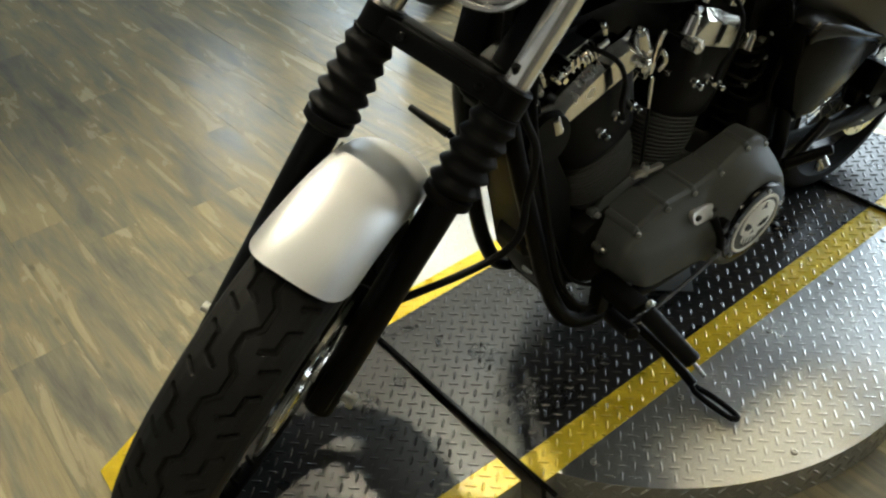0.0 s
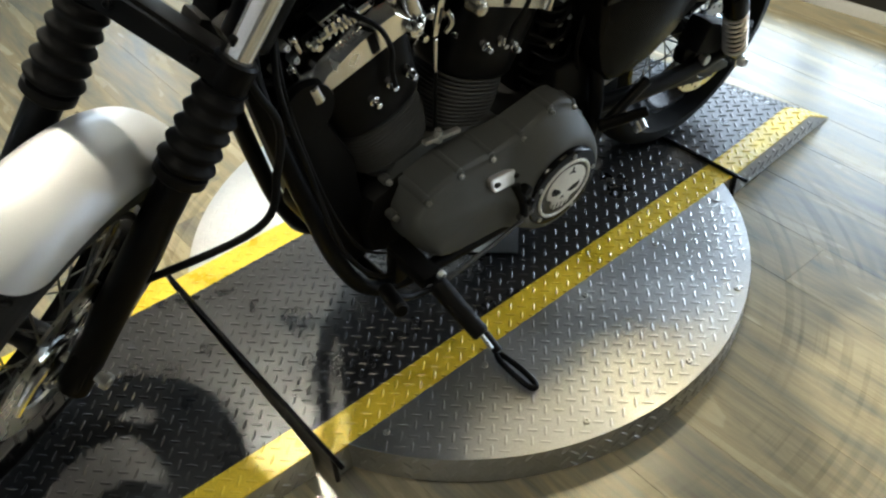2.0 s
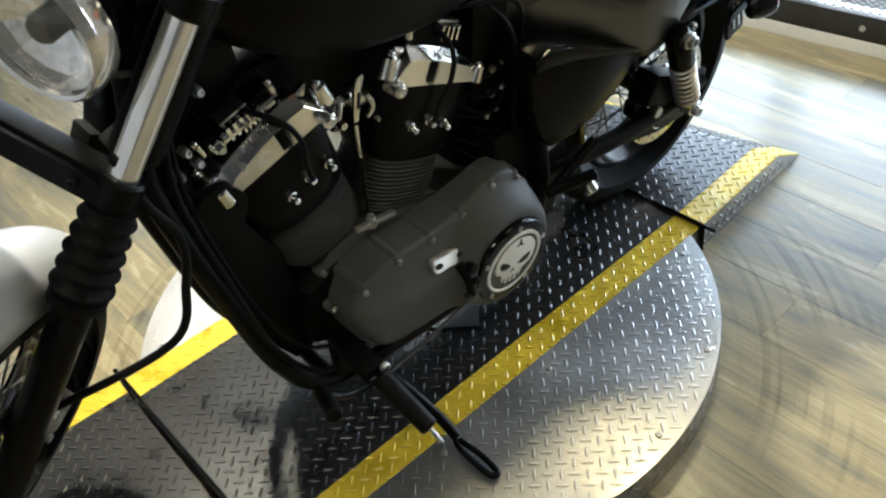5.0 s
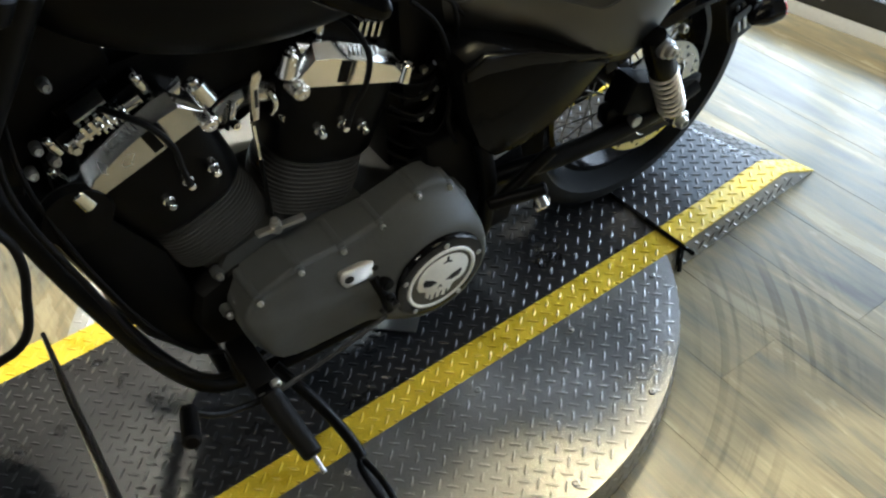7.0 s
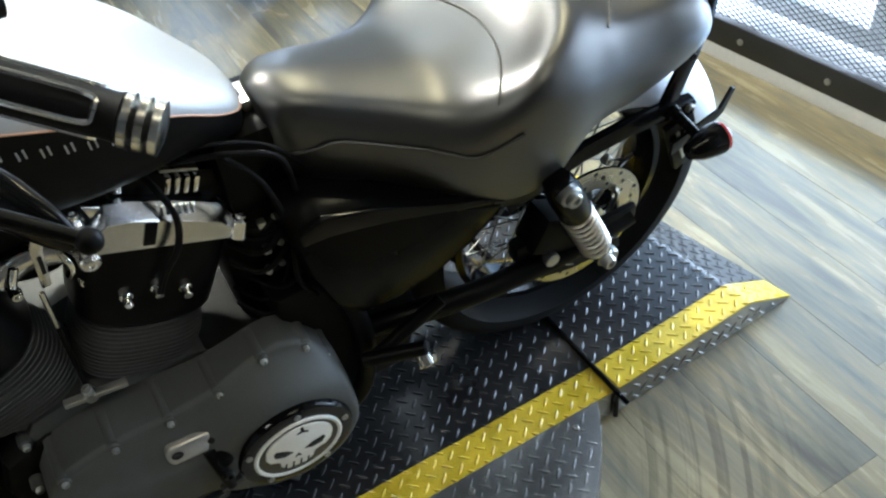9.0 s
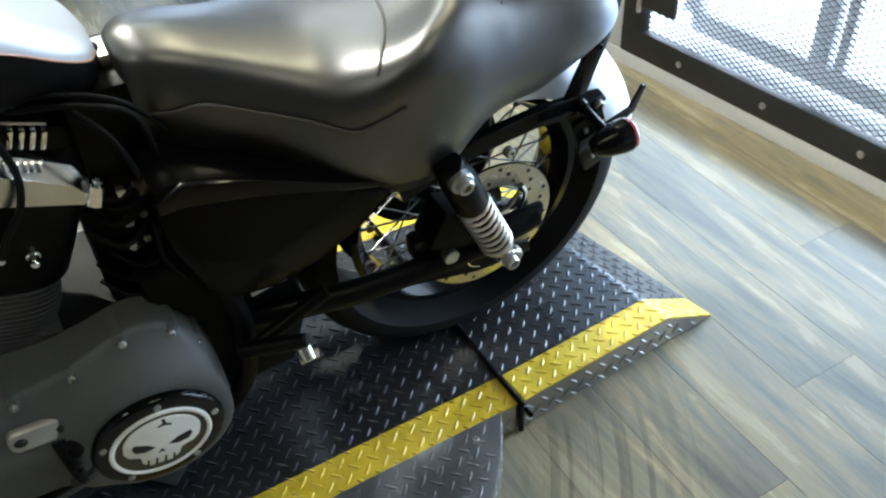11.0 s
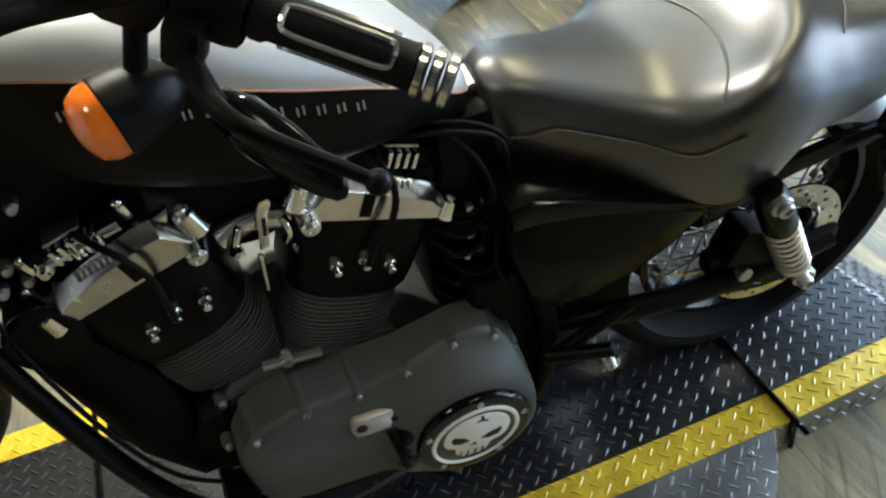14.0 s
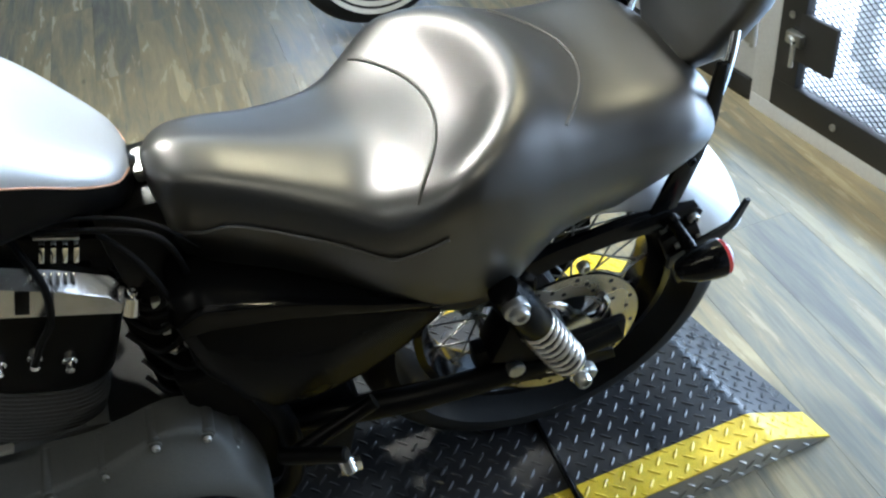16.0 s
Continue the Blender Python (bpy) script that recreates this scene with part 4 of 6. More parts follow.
# -- handlebar, grip, levers and front lamps (the bar ends come back to the rider)
BAR = on_fork(0.83, 0, -0.03)
GRIPS = S.inverted() @ Vector((-0.80, -0.228, 1.072))
def bar_side(s):
    g = Vector((GRIPS.x, s * abs(GRIPS.y), GRIPS.z))
    return [BAR, BAR + Vector((0.0, s * 0.08, 0.006)), g.lerp(BAR, 0.45) + Vector((-0.03, s * 0.02, 0.012)), g + Vector((-0.06, -s * 0.02, 0.012)), g, g + Vector((0.10, s * 0.03, -0.025))]
bar = front("handlebar", Geo().tube(bar_side(-1), 0.0127, 14, 8).tube(bar_side(1), 0.0127, 14, 8), SATINBLACK, bike, "black handlebar")
RIGHT = S @ Matrix.Diagonal((1, -1, 1, 1)) @ S.inverted()
for mover in (Matrix(), RIGHT):
    def hand(name, geo, material, parent=bike, label="", **kw):
        return part(name, geo.move(mover), material, parent, label, **kw)
    a, b = Vector((-0.742, -0.268, 1.045)), Vector((-0.638, -0.338, 0.998))
    d = (b - a).normalized()
    gm = Matrix.Translation(a) @ d.to_track_quat("Z", "X").to_matrix().to_4x4()
    L = (b - a).length
    grip = hand("grip", Geo().lathe([(0.0155, -0.014), (0.0205, -0.010), (0.0205, -0.002), (0.0178, 0.002), (0.0178, L - 0.03), (0.019, L - 0.026)], gm, 24), SOFTBLACK, bike, "black rubber grip with chrome trim")
    trim = Geo()
    for k in range(3):
        q = gm @ Matrix.Rotation(math.tau * k / 3 + 0.75, 4, "Z")
        loop = []
        for i in range(24):
            t = math.tau * i / 24
            along = (L - 0.03) / 2 + (L - 0.052) / 2 * math.copysign(abs(math.cos(t)) ** 0.35, math.cos(t))
            turn = 0.62 * math.copysign(abs(math.sin(t)) ** 0.35, math.sin(t))
            loop.append(q @ Vector((0.0182 * math.cos(turn), 0.0182 * math.sin(turn), along)))
        trim.tube(loop + loop[:1], 0.0024, 6, 1)
    hand("grip_trim", trim, POLISHED, grip, "chrome trim lines")
    end = Geo()
    for k in range(3):
        end.lathe([(0.013, L - 0.026 + k * 0.0105), (0.0205, L - 0.024 + k * 0.0105), (0.0205, L - 0.0185 + k * 0.0105), (0.013, L - 0.0165 + k * 0.0105)], gm, 20)
    hand("grip_end", end, POLISHED, grip, "ribbed chrome end cap")
    h = a - d * 0.040
    turn3 = gm.to_3x3().to_4x4()
    box = hand("switch_housing", Geo().box(h, (0.052, 0.048, 0.056), turn3, 0.012), SATINBLACK, bike, "black switch housing")
    hand("clutch_clamp", Geo().box(h - d * 0.052 + Vector((-0.012, 0, -0.004)), (0.058, 0.044, 0.05), turn3, 0.012), SATINBLACK, bike, "black clutch lever clamp")
    hand("lever_bracket", Geo().box(h + Vector((-0.03, -0.012, -0.018)), (0.04, 0.03, 0.03), turn3, 0.008), SATINBLACK, box)
    hand("switch", Geo().box(h + Vector((0.004, -0.004, 0.028)), (0.014, 0.012, 0.01), bevel=0.003), STEEL, box)
    hand("housing_screw", Geo().bolt(h + Vector((-0.03, 0.0, 0.024)), (0, -0.3, 1), 0.0055, 0.004), STEEL, box)
    hand("housing_screw", Geo().bolt(h - d * 0.05 + Vector((-0.02, -0.012, 0.02)), (0, -0.4, 1), 0.0055, 0.004), STEEL, box)
    piv = h + Vector((-0.035, -0.035, -0.022))
    tip = Vector((-0.712, -0.382, 0.966))
    mid = piv.lerp(tip, 0.45) + Vector((-0.016, -0.016, 0.004))
    hand("lever", Geo().tube([piv, piv.lerp(mid, 0.5) + Vector((-0.006, -0.006, 0)), mid, mid.lerp(tip, 0.6), tip], lambda t: 0.0082 - 0.003 * t, 12, 8).ball(tip, (0.010, 0.010, 0.010)), SATINBLACK, bike, "black clutch lever")
    # the mirror hangs under the bar
    m0, m1 = Vector((-0.800, -0.200, 0.935)), Vector((-0.722, -0.308, 0.902))
    along = (m1 - m0).normalized()
    across, thin = Vector((0.25, 0.15, 0.95)), Vector((0, 0, 0))
    across = (across - along * across.dot(along)).normalized()
    thin = along.cross(across)
    rows = [[m0.lerp(m1, q) + across * (w * math.cos(a) + lift) + thin * (t * math.sin(a)) for a in [math.tau * k / 20 for k in range(20)]] for q, w, t, lift in ((-0.02, 0.008, 0.004, 0.004), (0.03, 0.020, 0.010, 0.004), (0.25, 0.028, 0.016, 0.003), (0.55, 0.026, 0.016, 0.0), (0.82, 0.019, 0.012, -0.003), (0.96, 0.012, 0.007, -0.005), (1.0, 0.005, 0.003, -0.006))]
    mirror = hand("mirror", Geo().loft(rows), GLOSSBLACK, bike, "black teardrop mirror shell under the bar", sharp=60)
    hand("mirror_stem", Geo().tube([h - d * 0.045, (h - d * 0.04).lerp(m0, 0.6) + Vector((0, -0.01, 0)), m0.lerp(m1, 0.12)], 0.007, 10, 5), SATINBLACK, mirror)
    st = Vector((-0.868, -0.229, 0.980))
    face_m = Matrix.Rotation(radians(-10), 4, "Z") @ S.to_3x3().to_4x4() @ Matrix.Rotation(radians(-90), 4, "Y") @ Matrix.Scale(1.10, 4)
    stalk = hand("turn_signal", Geo().cyl(h - d * 0.06, st + Vector((0.012, 0.0, 0.0)), 0.009, n=12).lathe([(0.008, -0.048), (0.022, -0.036), (0.029, -0.012), (0.031, 0.008), (0.029, 0.010)], Matrix.Translation(st) @ face_m, 28), SATINBLACK, bike, "black bullet turn signal with amber lens")
    hand("signal_lens", Geo().lathe([(0.0295, 0.008), (0.0290, 0.018), (0.024, 0.028), (0.012, 0.034), (0.001, 0.035)], Matrix.Translation(st) @ face_m, 28), AMBER, stalk, "amber dome lens")

# -- fuel tank: a silver upper shell over a black lower shell
TANK = [  # x, half width, top, widest line, bottom
    (-1.045, 0.035, 0.965, 0.945, 0.915), (-1.03, 0.066, 0.990, 0.958, 0.872), (-0.99, 0.095, 1.008, 0.962, 0.828), (-0.93, 0.115, 1.008, 0.954, 0.787), (-0.86, 0.125, 0.996, 0.935, 0.757),
    (-0.79, 0.130, 0.972, 0.905, 0.740), (-0.72, 0.128, 0.940, 0.877, 0.732), (-0.65, 0.118, 0.900, 0.848, 0.730), (-0.59, 0.095, 0.853, 0.810, 0.730), (-0.550, 0.074, 0.808, 0.776, 0.716), (-0.523, 0.052, 0.776, 0.755, 0.712), (-0.512, 0.022, 0.756, 0.746, 0.722)]


def spline(rows, n):
    """Rows of numbers, evened out to n rows along a smooth curve."""
    R = np.array(rows, float)
    t = np.linspace(0, len(R) - 1, n)
    i = np.clip(t.astype(int), 0, len(R) - 2)
    u = (t - i)[:, None]
    p0, p1, p2, p3 = R[np.maximum(i - 1, 0)], R[i], R[i + 1], R[np.minimum(i + 2, len(R) - 1)]
    return 0.5 * (2 * p1 + (p2 - p0) * u + (2 * p0 - 5 * p1 + 4 * p2 - p3) * u ** 2 + (3 * p1 - p0 - 3 * p2 + p3) * u ** 3)


upper_r, lower_r, stripe_l, stripe_r = [], [], [], []
for x, w, top, mid, bot in spline(TANK, 48):
    up, lo = [], []
    for k in range(25):
        a = math.pi * k / 24
        y, z = -w * math.copysign(abs(math.cos(a)) ** 0.75, math.cos(a)), mid + (top - mid) * math.sin(a) ** 0.85
        up.append(Vector((x, y, z)))
        lo.append(Vector((x, -w * math.copysign(abs(math.cos(a)) ** 0.5, math.cos(a)), mid - (mid - bot) * math.sin(a) ** 0.8)))
    upper_r.append(up)
    lower_r.append(lo)
    stripe_l.append(Vector((x, -w - 0.0006, mid)))
    stripe_r.append(Vector((x, w + 0.0006, mid)))
tank = part("fuel_tank", Geo().loft(upper_r), SILVER, bike, "two-tone fuel tank, silver over black", sharp=60)
part("tank_lower", Geo().loft(lower_r), SATINBLACK, tank, "black lower half", sharp=60)
part("pinstripe", Geo().tube(stripe_l, 0.0012, 6, 1).tube(stripe_r, 0.0012, 6, 1), ORANGE, tank, "thin orange pinstripe")
part("filler_cap", Geo().lathe([(0.034, -0.01), (0.034, 0.004), (0.030, 0.009), (0.004, 0.011)], Matrix.Translation((-0.86, 0.055, 0.984)) @ Matrix.Rotation(radians(-14), 4, "X"), 32), CHROME, tank, "chrome filler cap")
for k in range(14):
    q = k / 13
    x = -0.929 + 0.267 * q
    row = [r for r in spline(TANK, 200) if r[0] <= x][-1]
    z, y = 0.916 - 0.084 * q ** 1.15, -row[1] * 1.002
    if k == 6:
        g = Geo().box((x, y, z), (0.009, 0.003, 0.0025))
    else:
        g = Geo().box((x - 0.0032, y, z), (0.0018, 0.003, 0.0095)).box((x + 0.0032, y, z), (0.0018, 0.003, 0.0095))
    part("lettering_bar", g, LETTER, tank, "pale raised lettering shown as a bar")


# -- seat
def seat_geo():
    """A two-up seat: narrow nose, a dished rider's bucket with a raised rear lip, and a broad pillion."""
    st = spline([  # x, half width, top, foot, side bulge
        (-0.500, 0.020, 0.736, 0.690, 0.0), (-0.495, 0.044, 0.748, 0.640, 0.004), (-0.470, 0.062, 0.755, 0.600, 0.012), (-0.43, 0.074, 0.747, 0.570, 0.018), (-0.38, 0.088, 0.729, 0.553, 0.022), (-0.33, 0.110, 0.712, 0.535, 0.024), (-0.28, 0.137, 0.698, 0.518, 0.022),
        (-0.23, 0.157, 0.695, 0.500, 0.020), (-0.18, 0.167, 0.693, 0.494, 0.016), (-0.13, 0.165, 0.692, 0.508, 0.014), (-0.08, 0.155, 0.693, 0.530, 0.014), (-0.03, 0.146, 0.692, 0.546, 0.014), (0.02, 0.141, 0.690, 0.550, 0.014),
        (0.07, 0.140, 0.689, 0.549, 0.014), (0.11, 0.132, 0.685, 0.553, 0.014), (0.145, 0.108, 0.674, 0.565, 0.010), (0.168, 0.070, 0.655, 0.585, 0.005), (0.177, 0.030, 0.635, 0.605, 0.0)], 96)
    rings = []
    for x, w, top, foot, bulge in st:
        ring = []
        for k in range(33):
            v = k / 16 - 1
            y = w * v
            # the dish, the ridge behind it and the pillion above
            q = x + 0.09 + 3.1 * y * y
            rise = 0.066 * max(0.0, 1 + (q + 0.8 * y * y) / 0.19) ** 2
            crest = 0.027 + 0.037 * (math.exp(-(q / 0.065) ** 2) if q > 0 else 1.0)
            lip = -0.006 * math.log(math.exp(-rise / 0.006) + math.exp(-crest / 0.006))
            lip *= max(0.0, min(1.0, (0.180 - x) / 0.07))
            flat = max(0.0, min(1.0, (x + 0.15) / 0.09))
            z = top + 0.006 - (1 - flat) * (0.024 * (math.sqrt(v * v + 0.05) - 0.2236) + 0.032 * v ** 8) - flat * (0.034 * v ** 8 + 0.006 * v * v) + lip
            z += 0.004 * math.exp(-((x + 0.245) / 0.07) ** 2) * (1 - v * v) - 0.006 * math.exp(-((x + 0.15) / 0.05) ** 2) * (1 - v * v)
            ring.append(Vector((x, y, z)))
        n = 9
        a, b = ring[-1].copy(), ring[0].copy()
        right = [Vector((x, w + 0.4 * bulge * math.sin(math.pi * (t / n) ** 0.8) - (0.028 + 0.018 * max(0.0, min(1.0, (x + 0.14) / 0.08)) + 0.03 * max(0.0, min(1.0, (x - 0.03) / 0.08))) * (t / n) ** 2 * (w / 0.15), a.z + (foot - a.z) * (t / n) ** 1.1)) for t in range(1, n + 1)]
        left = [Vector((x, -p.y, b.z + (foot - b.z) * (t / n) ** 1.1)) for t, p in zip(range(1, n + 1), right)]
        rings.append(ring + right + left[::-1])
    return rings


SEAT = seat_geo()
SEAT = [[Vector((p.x, p.y * (1.18 if p.y > 0 else 1.0) - 0.015, p.z)) for p in r] for r in SEAT]
seat = part("seat", Geo().loft(SEAT), LEATHER, bike, "black stitched vinyl two-up seat", sharp=80)
def seam(points, r=0.0021):
    return Geo().tube(points, r, 6, 4)
def left_side(x, t):
    """On the seat's left flank, t from 0 at its upper edge to 1 at its foot."""
    ring = min(SEAT, key=lambda r: abs(r[0].x - x))
    return ring[42 + int(round((1 - t) * 8))] + Vector((0, -0.003, 0))
def seam_over(x0, c, span, middle=-0.015):
    """A seam across the seat whose middle lies at x0 and whose ends bend forward."""
    pts = []
    for k in range(-14, 15):
        y = span * k / 14 + middle
        x = x0 - c * (y - middle) ** 2
        j = max(k for k in range(len(SEAT) - 1) if SEAT[k][0].x <= x)
        s = (x - SEAT[j][0].x) / (SEAT[j + 1][0].x - SEAT[j][0].x)
        heights = [np.interp(y, [p.y for p in r[:33]], [p.z for p in r[:33]]) for r in (SEAT[j], SEAT[j + 1])]
        pts.append(Vector((x, y, heights[0] * (1 - s) + heights[1] * s + 0.0006)))
    return pts
seams = [seam_over(-0.175, 3.1, 0.140), seam_over(0.004, 4.2, 0.118)]
for row in seams:
    part("seam", seam(row), PIPING, seat, "stitched seam")
flank = [left_side(x, t) for x, t in ((-0.485, 0.25), (-0.46, 0.12), (-0.43, 0.0), (-0.386, 0.0), (-0.32, 0.0), (-0.28, 0.12), (-0.25, 0.12), (-0.215, 0.12))]
part("seam", seam(flank), PIPING, seat, "stitched seam")
part("seat_pan", Geo().loft([[Vector((x, y * w, z)) for y, z in ((-1, f + 0.012), (1, f + 0.012), (1, f - 0.004), (-1, f - 0.004))] for x, w, f in ((-0.44, 0.05, 0.585), (-0.30, 0.10, 0.535), (-0.18, 0.115, 0.51), (-0.10, 0.10, 0.545), (0.0, 0.09, 0.565), (0.12, 0.06, 0.59))]), SATINBLACK, seat)

# -- rear wheel
RA = Vector((-0.035, 0, 0.30))
rear = part("rear_wheel", hub_geo(RA, 0.05, 0.052), SATINBLACK, bike, "spoked rear wheel with black rim")
part("tyre", Geo().loft([[RA + Vector((r * math.cos(a), y, r * math.sin(a))) for r, y in tyre_profile(0.30, 0.206, 0.14, 18)] for a in [math.tau * k / 96 for k in range(97)]], False, False), RUBBER, rear, "wide black rear tyre", sharp=70)
part("rim", rim_geo(RA, 0.204, 0.088), GLOSSBLACK, rear, "black steel rim")
part("spokes", spoke_set(RA, 0.052, 0.186, 0.05, 40), DARKSTEEL, rear, "steel wire spokes")["kind"] = "stuff"
brake_disc(rear, RA, -0.098, 0.122, 0.08)
part("axle", Geo().cyl(RA + Vector((0, -0.17, 0)), RA + Vector((0, 0.17, 0)), 0.011, n=12).bolt(RA + Vector((0, -0.168, 0)), (0, -1, 0), 0.018, 0.014), STEEL, rear)
part("belt_pulley", plain_ring(Geo(), RA, 0.09, 0.135, 0.085, 0.11), SATINBLACK, rear)

part("rear_fender", fender(RA, 0.330, 0.104, radians(15), radians(125), 0.088, round_end=0.10), SILVER, bike, "silver painted rear fender", sharp=60)
for s in (-1, 1):
    y = s * 0.112
    outline = [(-0.20, 0.470), (-0.14, 0.492), (-0.06, 0.510), (0.03, 0.518), (0.10, 0.515), (0.148, 0.508), (0.158, 0.494), (0.150, 0.482), (0.10, 0.488), (0.03, 0.492), (-0.06, 0.484), (-0.14, 0.462), (-0.19, 0.440)]
    m = Matrix.Translation((0, y + 0.006, 0)) @ LEFT
    strut = part("fender_strut", Geo().prism(outline, m, 0.014, 0.004), GLOSSBLACK, bike, "black steel fender strut")
    part("bolt", Geo().bolt((0.141, y - 0.008 if s < 0 else y + 0.006, 0.490), (0, s, 0), 0.0085, 0.007), STEEL, strut)
    part("bolt", Geo().bolt((-0.02, y - 0.008 if s < 0 else y + 0.006, 0.468), (0, s, 0), 0.0085, 0.012), STEEL, strut)
    # passenger backrest supports
    plate = [(0.075, 0.522), (0.112, 0.522), (0.138, 0.60), (0.150, 0.655), (0.153, 0.735), (0.137, 0.737), (0.130, 0.665), (0.108, 0.61)]
    sup = part("backrest_plate", Geo().prism(plate, Matrix.Translation((0, y + (-0.004 if s < 0 else 0.010), 0)) @ LEFT, 0.006, 0.001), GLOSSBLACK, bike, "black backrest side plate")
    for bx, bz in ((0.121, 0.60), (0.133, 0.638)):
        part("bolt", Geo().bolt((bx, y - 0.010 if s < 0 else y + 0.010, bz), (0, s, 0), 0.006, 0.005), SATINBLACK, sup)
bar_path = [(0.140, -0.112, 0.63), (0.162, -0.106, 0.72), (0.178, -0.085, 0.80), (0.198, -0.05, 0.90), (0.203, 0.0, 0.93), (0.198, 0.05, 0.90), (0.178, 0.085, 0.80), (0.162, 0.106, 0.72), (0.140, 0.112, 0.63)]
sissy = part("backrest_bar", Geo().tube(bar_path, 0.006, 12, 6), CHROME, bike, "chrome backrest upright")
def pad_ring(x, s):
    pts = [(0, 0.665), (0.045, 0.675), (0.085, 0.715), (0.11, 0.78), (0.115, 0.84), (0.10, 0.90), (0.06, 0.935), (0, 0.945), (-0.06, 0.935), (-0.10, 0.90), (-0.115, 0.84), (-0.11, 0.78), (-0.085, 0.715), (-0.045, 0.675)]
    return [Vector((x - 0.022 + (z - 0.66) * 0.30, y * s, 0.80 + (z - 0.80) * s)) for y, z in pts]
pad = part("backrest_pad", Geo().loft([pad_ring(0.150, 0.86), pad_ring(0.152, 0.95), pad_ring(0.160, 1.0), pad_ring(0.182, 1.0), pad_ring(0.192, 0.95)]), LEATHER, sissy, "black vinyl backrest pad", sharp=50)

# -- rear lamps and number plate holder
for s in (-1, 1):
    c = Vector((0.118, s * 0.190, 0.482))
    m = Matrix.Translation(c) @ Matrix.Rotation(radians(90), 4, "Y") @ Matrix.Scale(0.80, 4)
    sig = part("rear_turn_signal", Geo().lathe([(0.004, -0.052), (0.016, -0.046), (0.027, -0.02), (0.032, 0.012), (0.0325, 0.026), (0.030, 0.028)], m, 28).cyl((0.108, s * 0.115, 0.500), (0.112, s * 0.175, 0.487), 0.0085, n=14).cyl((0.106, s * 0.11, 0.501), (0.107, s * 0.128, 0.498), 0.0125, n=16), GLOSSBLACK, bike, "black bullet turn signal with red lens")
    part("signal_lens", Geo().lathe([(0.0315, 0.026), (0.031, 0.033), (0.024, 0.040), (0.010, 0.044), (0.001, 0.0445)], m, 28), REDLENS, sig, "red dome lens")
holder = part("plate_holder", Geo().prism([(0.10, 0.425), (0.175, 0.452), (0.198, 0.470), (0.212, 0.512), (0.205, 0.514), (0.188, 0.478), (0.165, 0.470), (0.10, 0.450)], Matrix.Translation((0, -0.135, 0)) @ LEFT, 0.006, 0.001), SATINBLACK, bike, "black number plate holder")
grille = Geo().box((0.135, -0.125, 0.43), (0.055, 0.012, 0.11), Matrix.Rotation(radians(-20), 4, "Y"), 0.004)
grille_ob = part("side_reflector_box", grille, SATINBLACK, bike)
for k in range(3):
    part("slot", Geo().box((0.125 + 0.016 * k, -0.1325, 0.43 + 0.002 * k), (0.006, 0.004, 0.07), Matrix.Rotation(radians(-20), 4, "Y"), 0.001), STEEL, grille_ob)


# -- rear suspension
def shock(s):
    a, b = Vector((-0.144, s * 0.172, 0.522)), Vector((-0.044, s * 0.166, 0.304))
    d = (b - a).normalized()
    L = (b - a).length
    fm = Matrix.Translation(a) @ d.to_track_quat("Z", "Y").to_matrix().to_4x4()
    body = part("shock_absorber", Geo().lathe([(0.010, -0.022), (0.020, -0.018), (0.0245, 0.0), (0.0265, 0.02), (0.0265, 0.080), (0.024, 0.086), (0.013, 0.095), (0.013, L - 0.034), (0.020, L - 0.032), (0.018, L - 0.022), (0.012, L - 0.012)], fm, 28), COVERBLACK, bike, "black shock absorber with chrome spring")
    coil = []
    turns, z0, z1 = 8, 0.080, L - 0.034
    for k in range(turns * 14 + 1):
        q = k / (turns * 14)
        ang = math.tau * turns * q
        coil.append(fm @ Vector((0.0240 * math.cos(ang), 0.0240 * math.sin(ang), z0 + (z1 - z0) * q)))
    part("spring", Geo().tube(coil, 0.0034, 8, 1), COIL, body, "chrome coil spring")
    part("lower_eye", Geo().lathe([(0.0245, L - 0.034), (0.0245, L - 0.028), (0.018, L - 0.018), (0.012, L - 0.006)], fm, 24).cyl(b + Vector((0, -0.016, 0)), b + Vector((0, 0.016, 0)), 0.0165, n=20, soft=0.002), POLISHED, body, "polished lower eye")
    part("mount_bolt", Geo().cyl(a + Vector((0, -s * 0.02, 0)), a + Vector((0, s * 0.03, 0)), 0.017, n=18, soft=0.002).bolt(a + Vector((0, s * 0.03, 0)), (0, s, 0), 0.0125, 0.010), STEEL, body, "acorn mounting nut")
    part("mount_bolt", Geo().bolt(b + Vector((0, s * 0.016, 0)), (0, s, 0), 0.012, 0.014), STEEL, body, "acorn mounting nuts")
for s in (-1, 1):
    shock(s)
    part("swingarm", Geo().tube([(-0.46, s * 0.10, 0.325), (-0.30, s * 0.125, 0.31), (-0.12, s * 0.135, 0.305), (0.0, s * 0.135, 0.315), (0.035, s * 0.135, 0.322)], 0.019, 12, 5).box((0.0, s * 0.135, 0.322), (0.09, 0.014, 0.05), bevel=0.006), SATINBLACK, bike, "black swingarm")
cal = part("rear_brake_caliper", Geo().box((-0.105, -0.115, 0.36), (0.10, 0.06, 0.075), Matrix.Rotation(radians(25), 4, "Y"), 0.014).box((-0.155, -0.11, 0.335), (0.05, 0.03, 0.04), bevel=0.008), SATINBLACK, bike, "black rear brake caliper")
part("caliper_pin", Geo().cyl((-0.128, -0.135, 0.322), (-0.128, -0.152, 0.322), 0.013, n=18, soft=0.002), STEEL, cal)
part("caliper_pin", Geo().cyl((-0.075, -0.14, 0.375), (-0.075, -0.150, 0.375), 0.008, n=12), STEEL, cal)
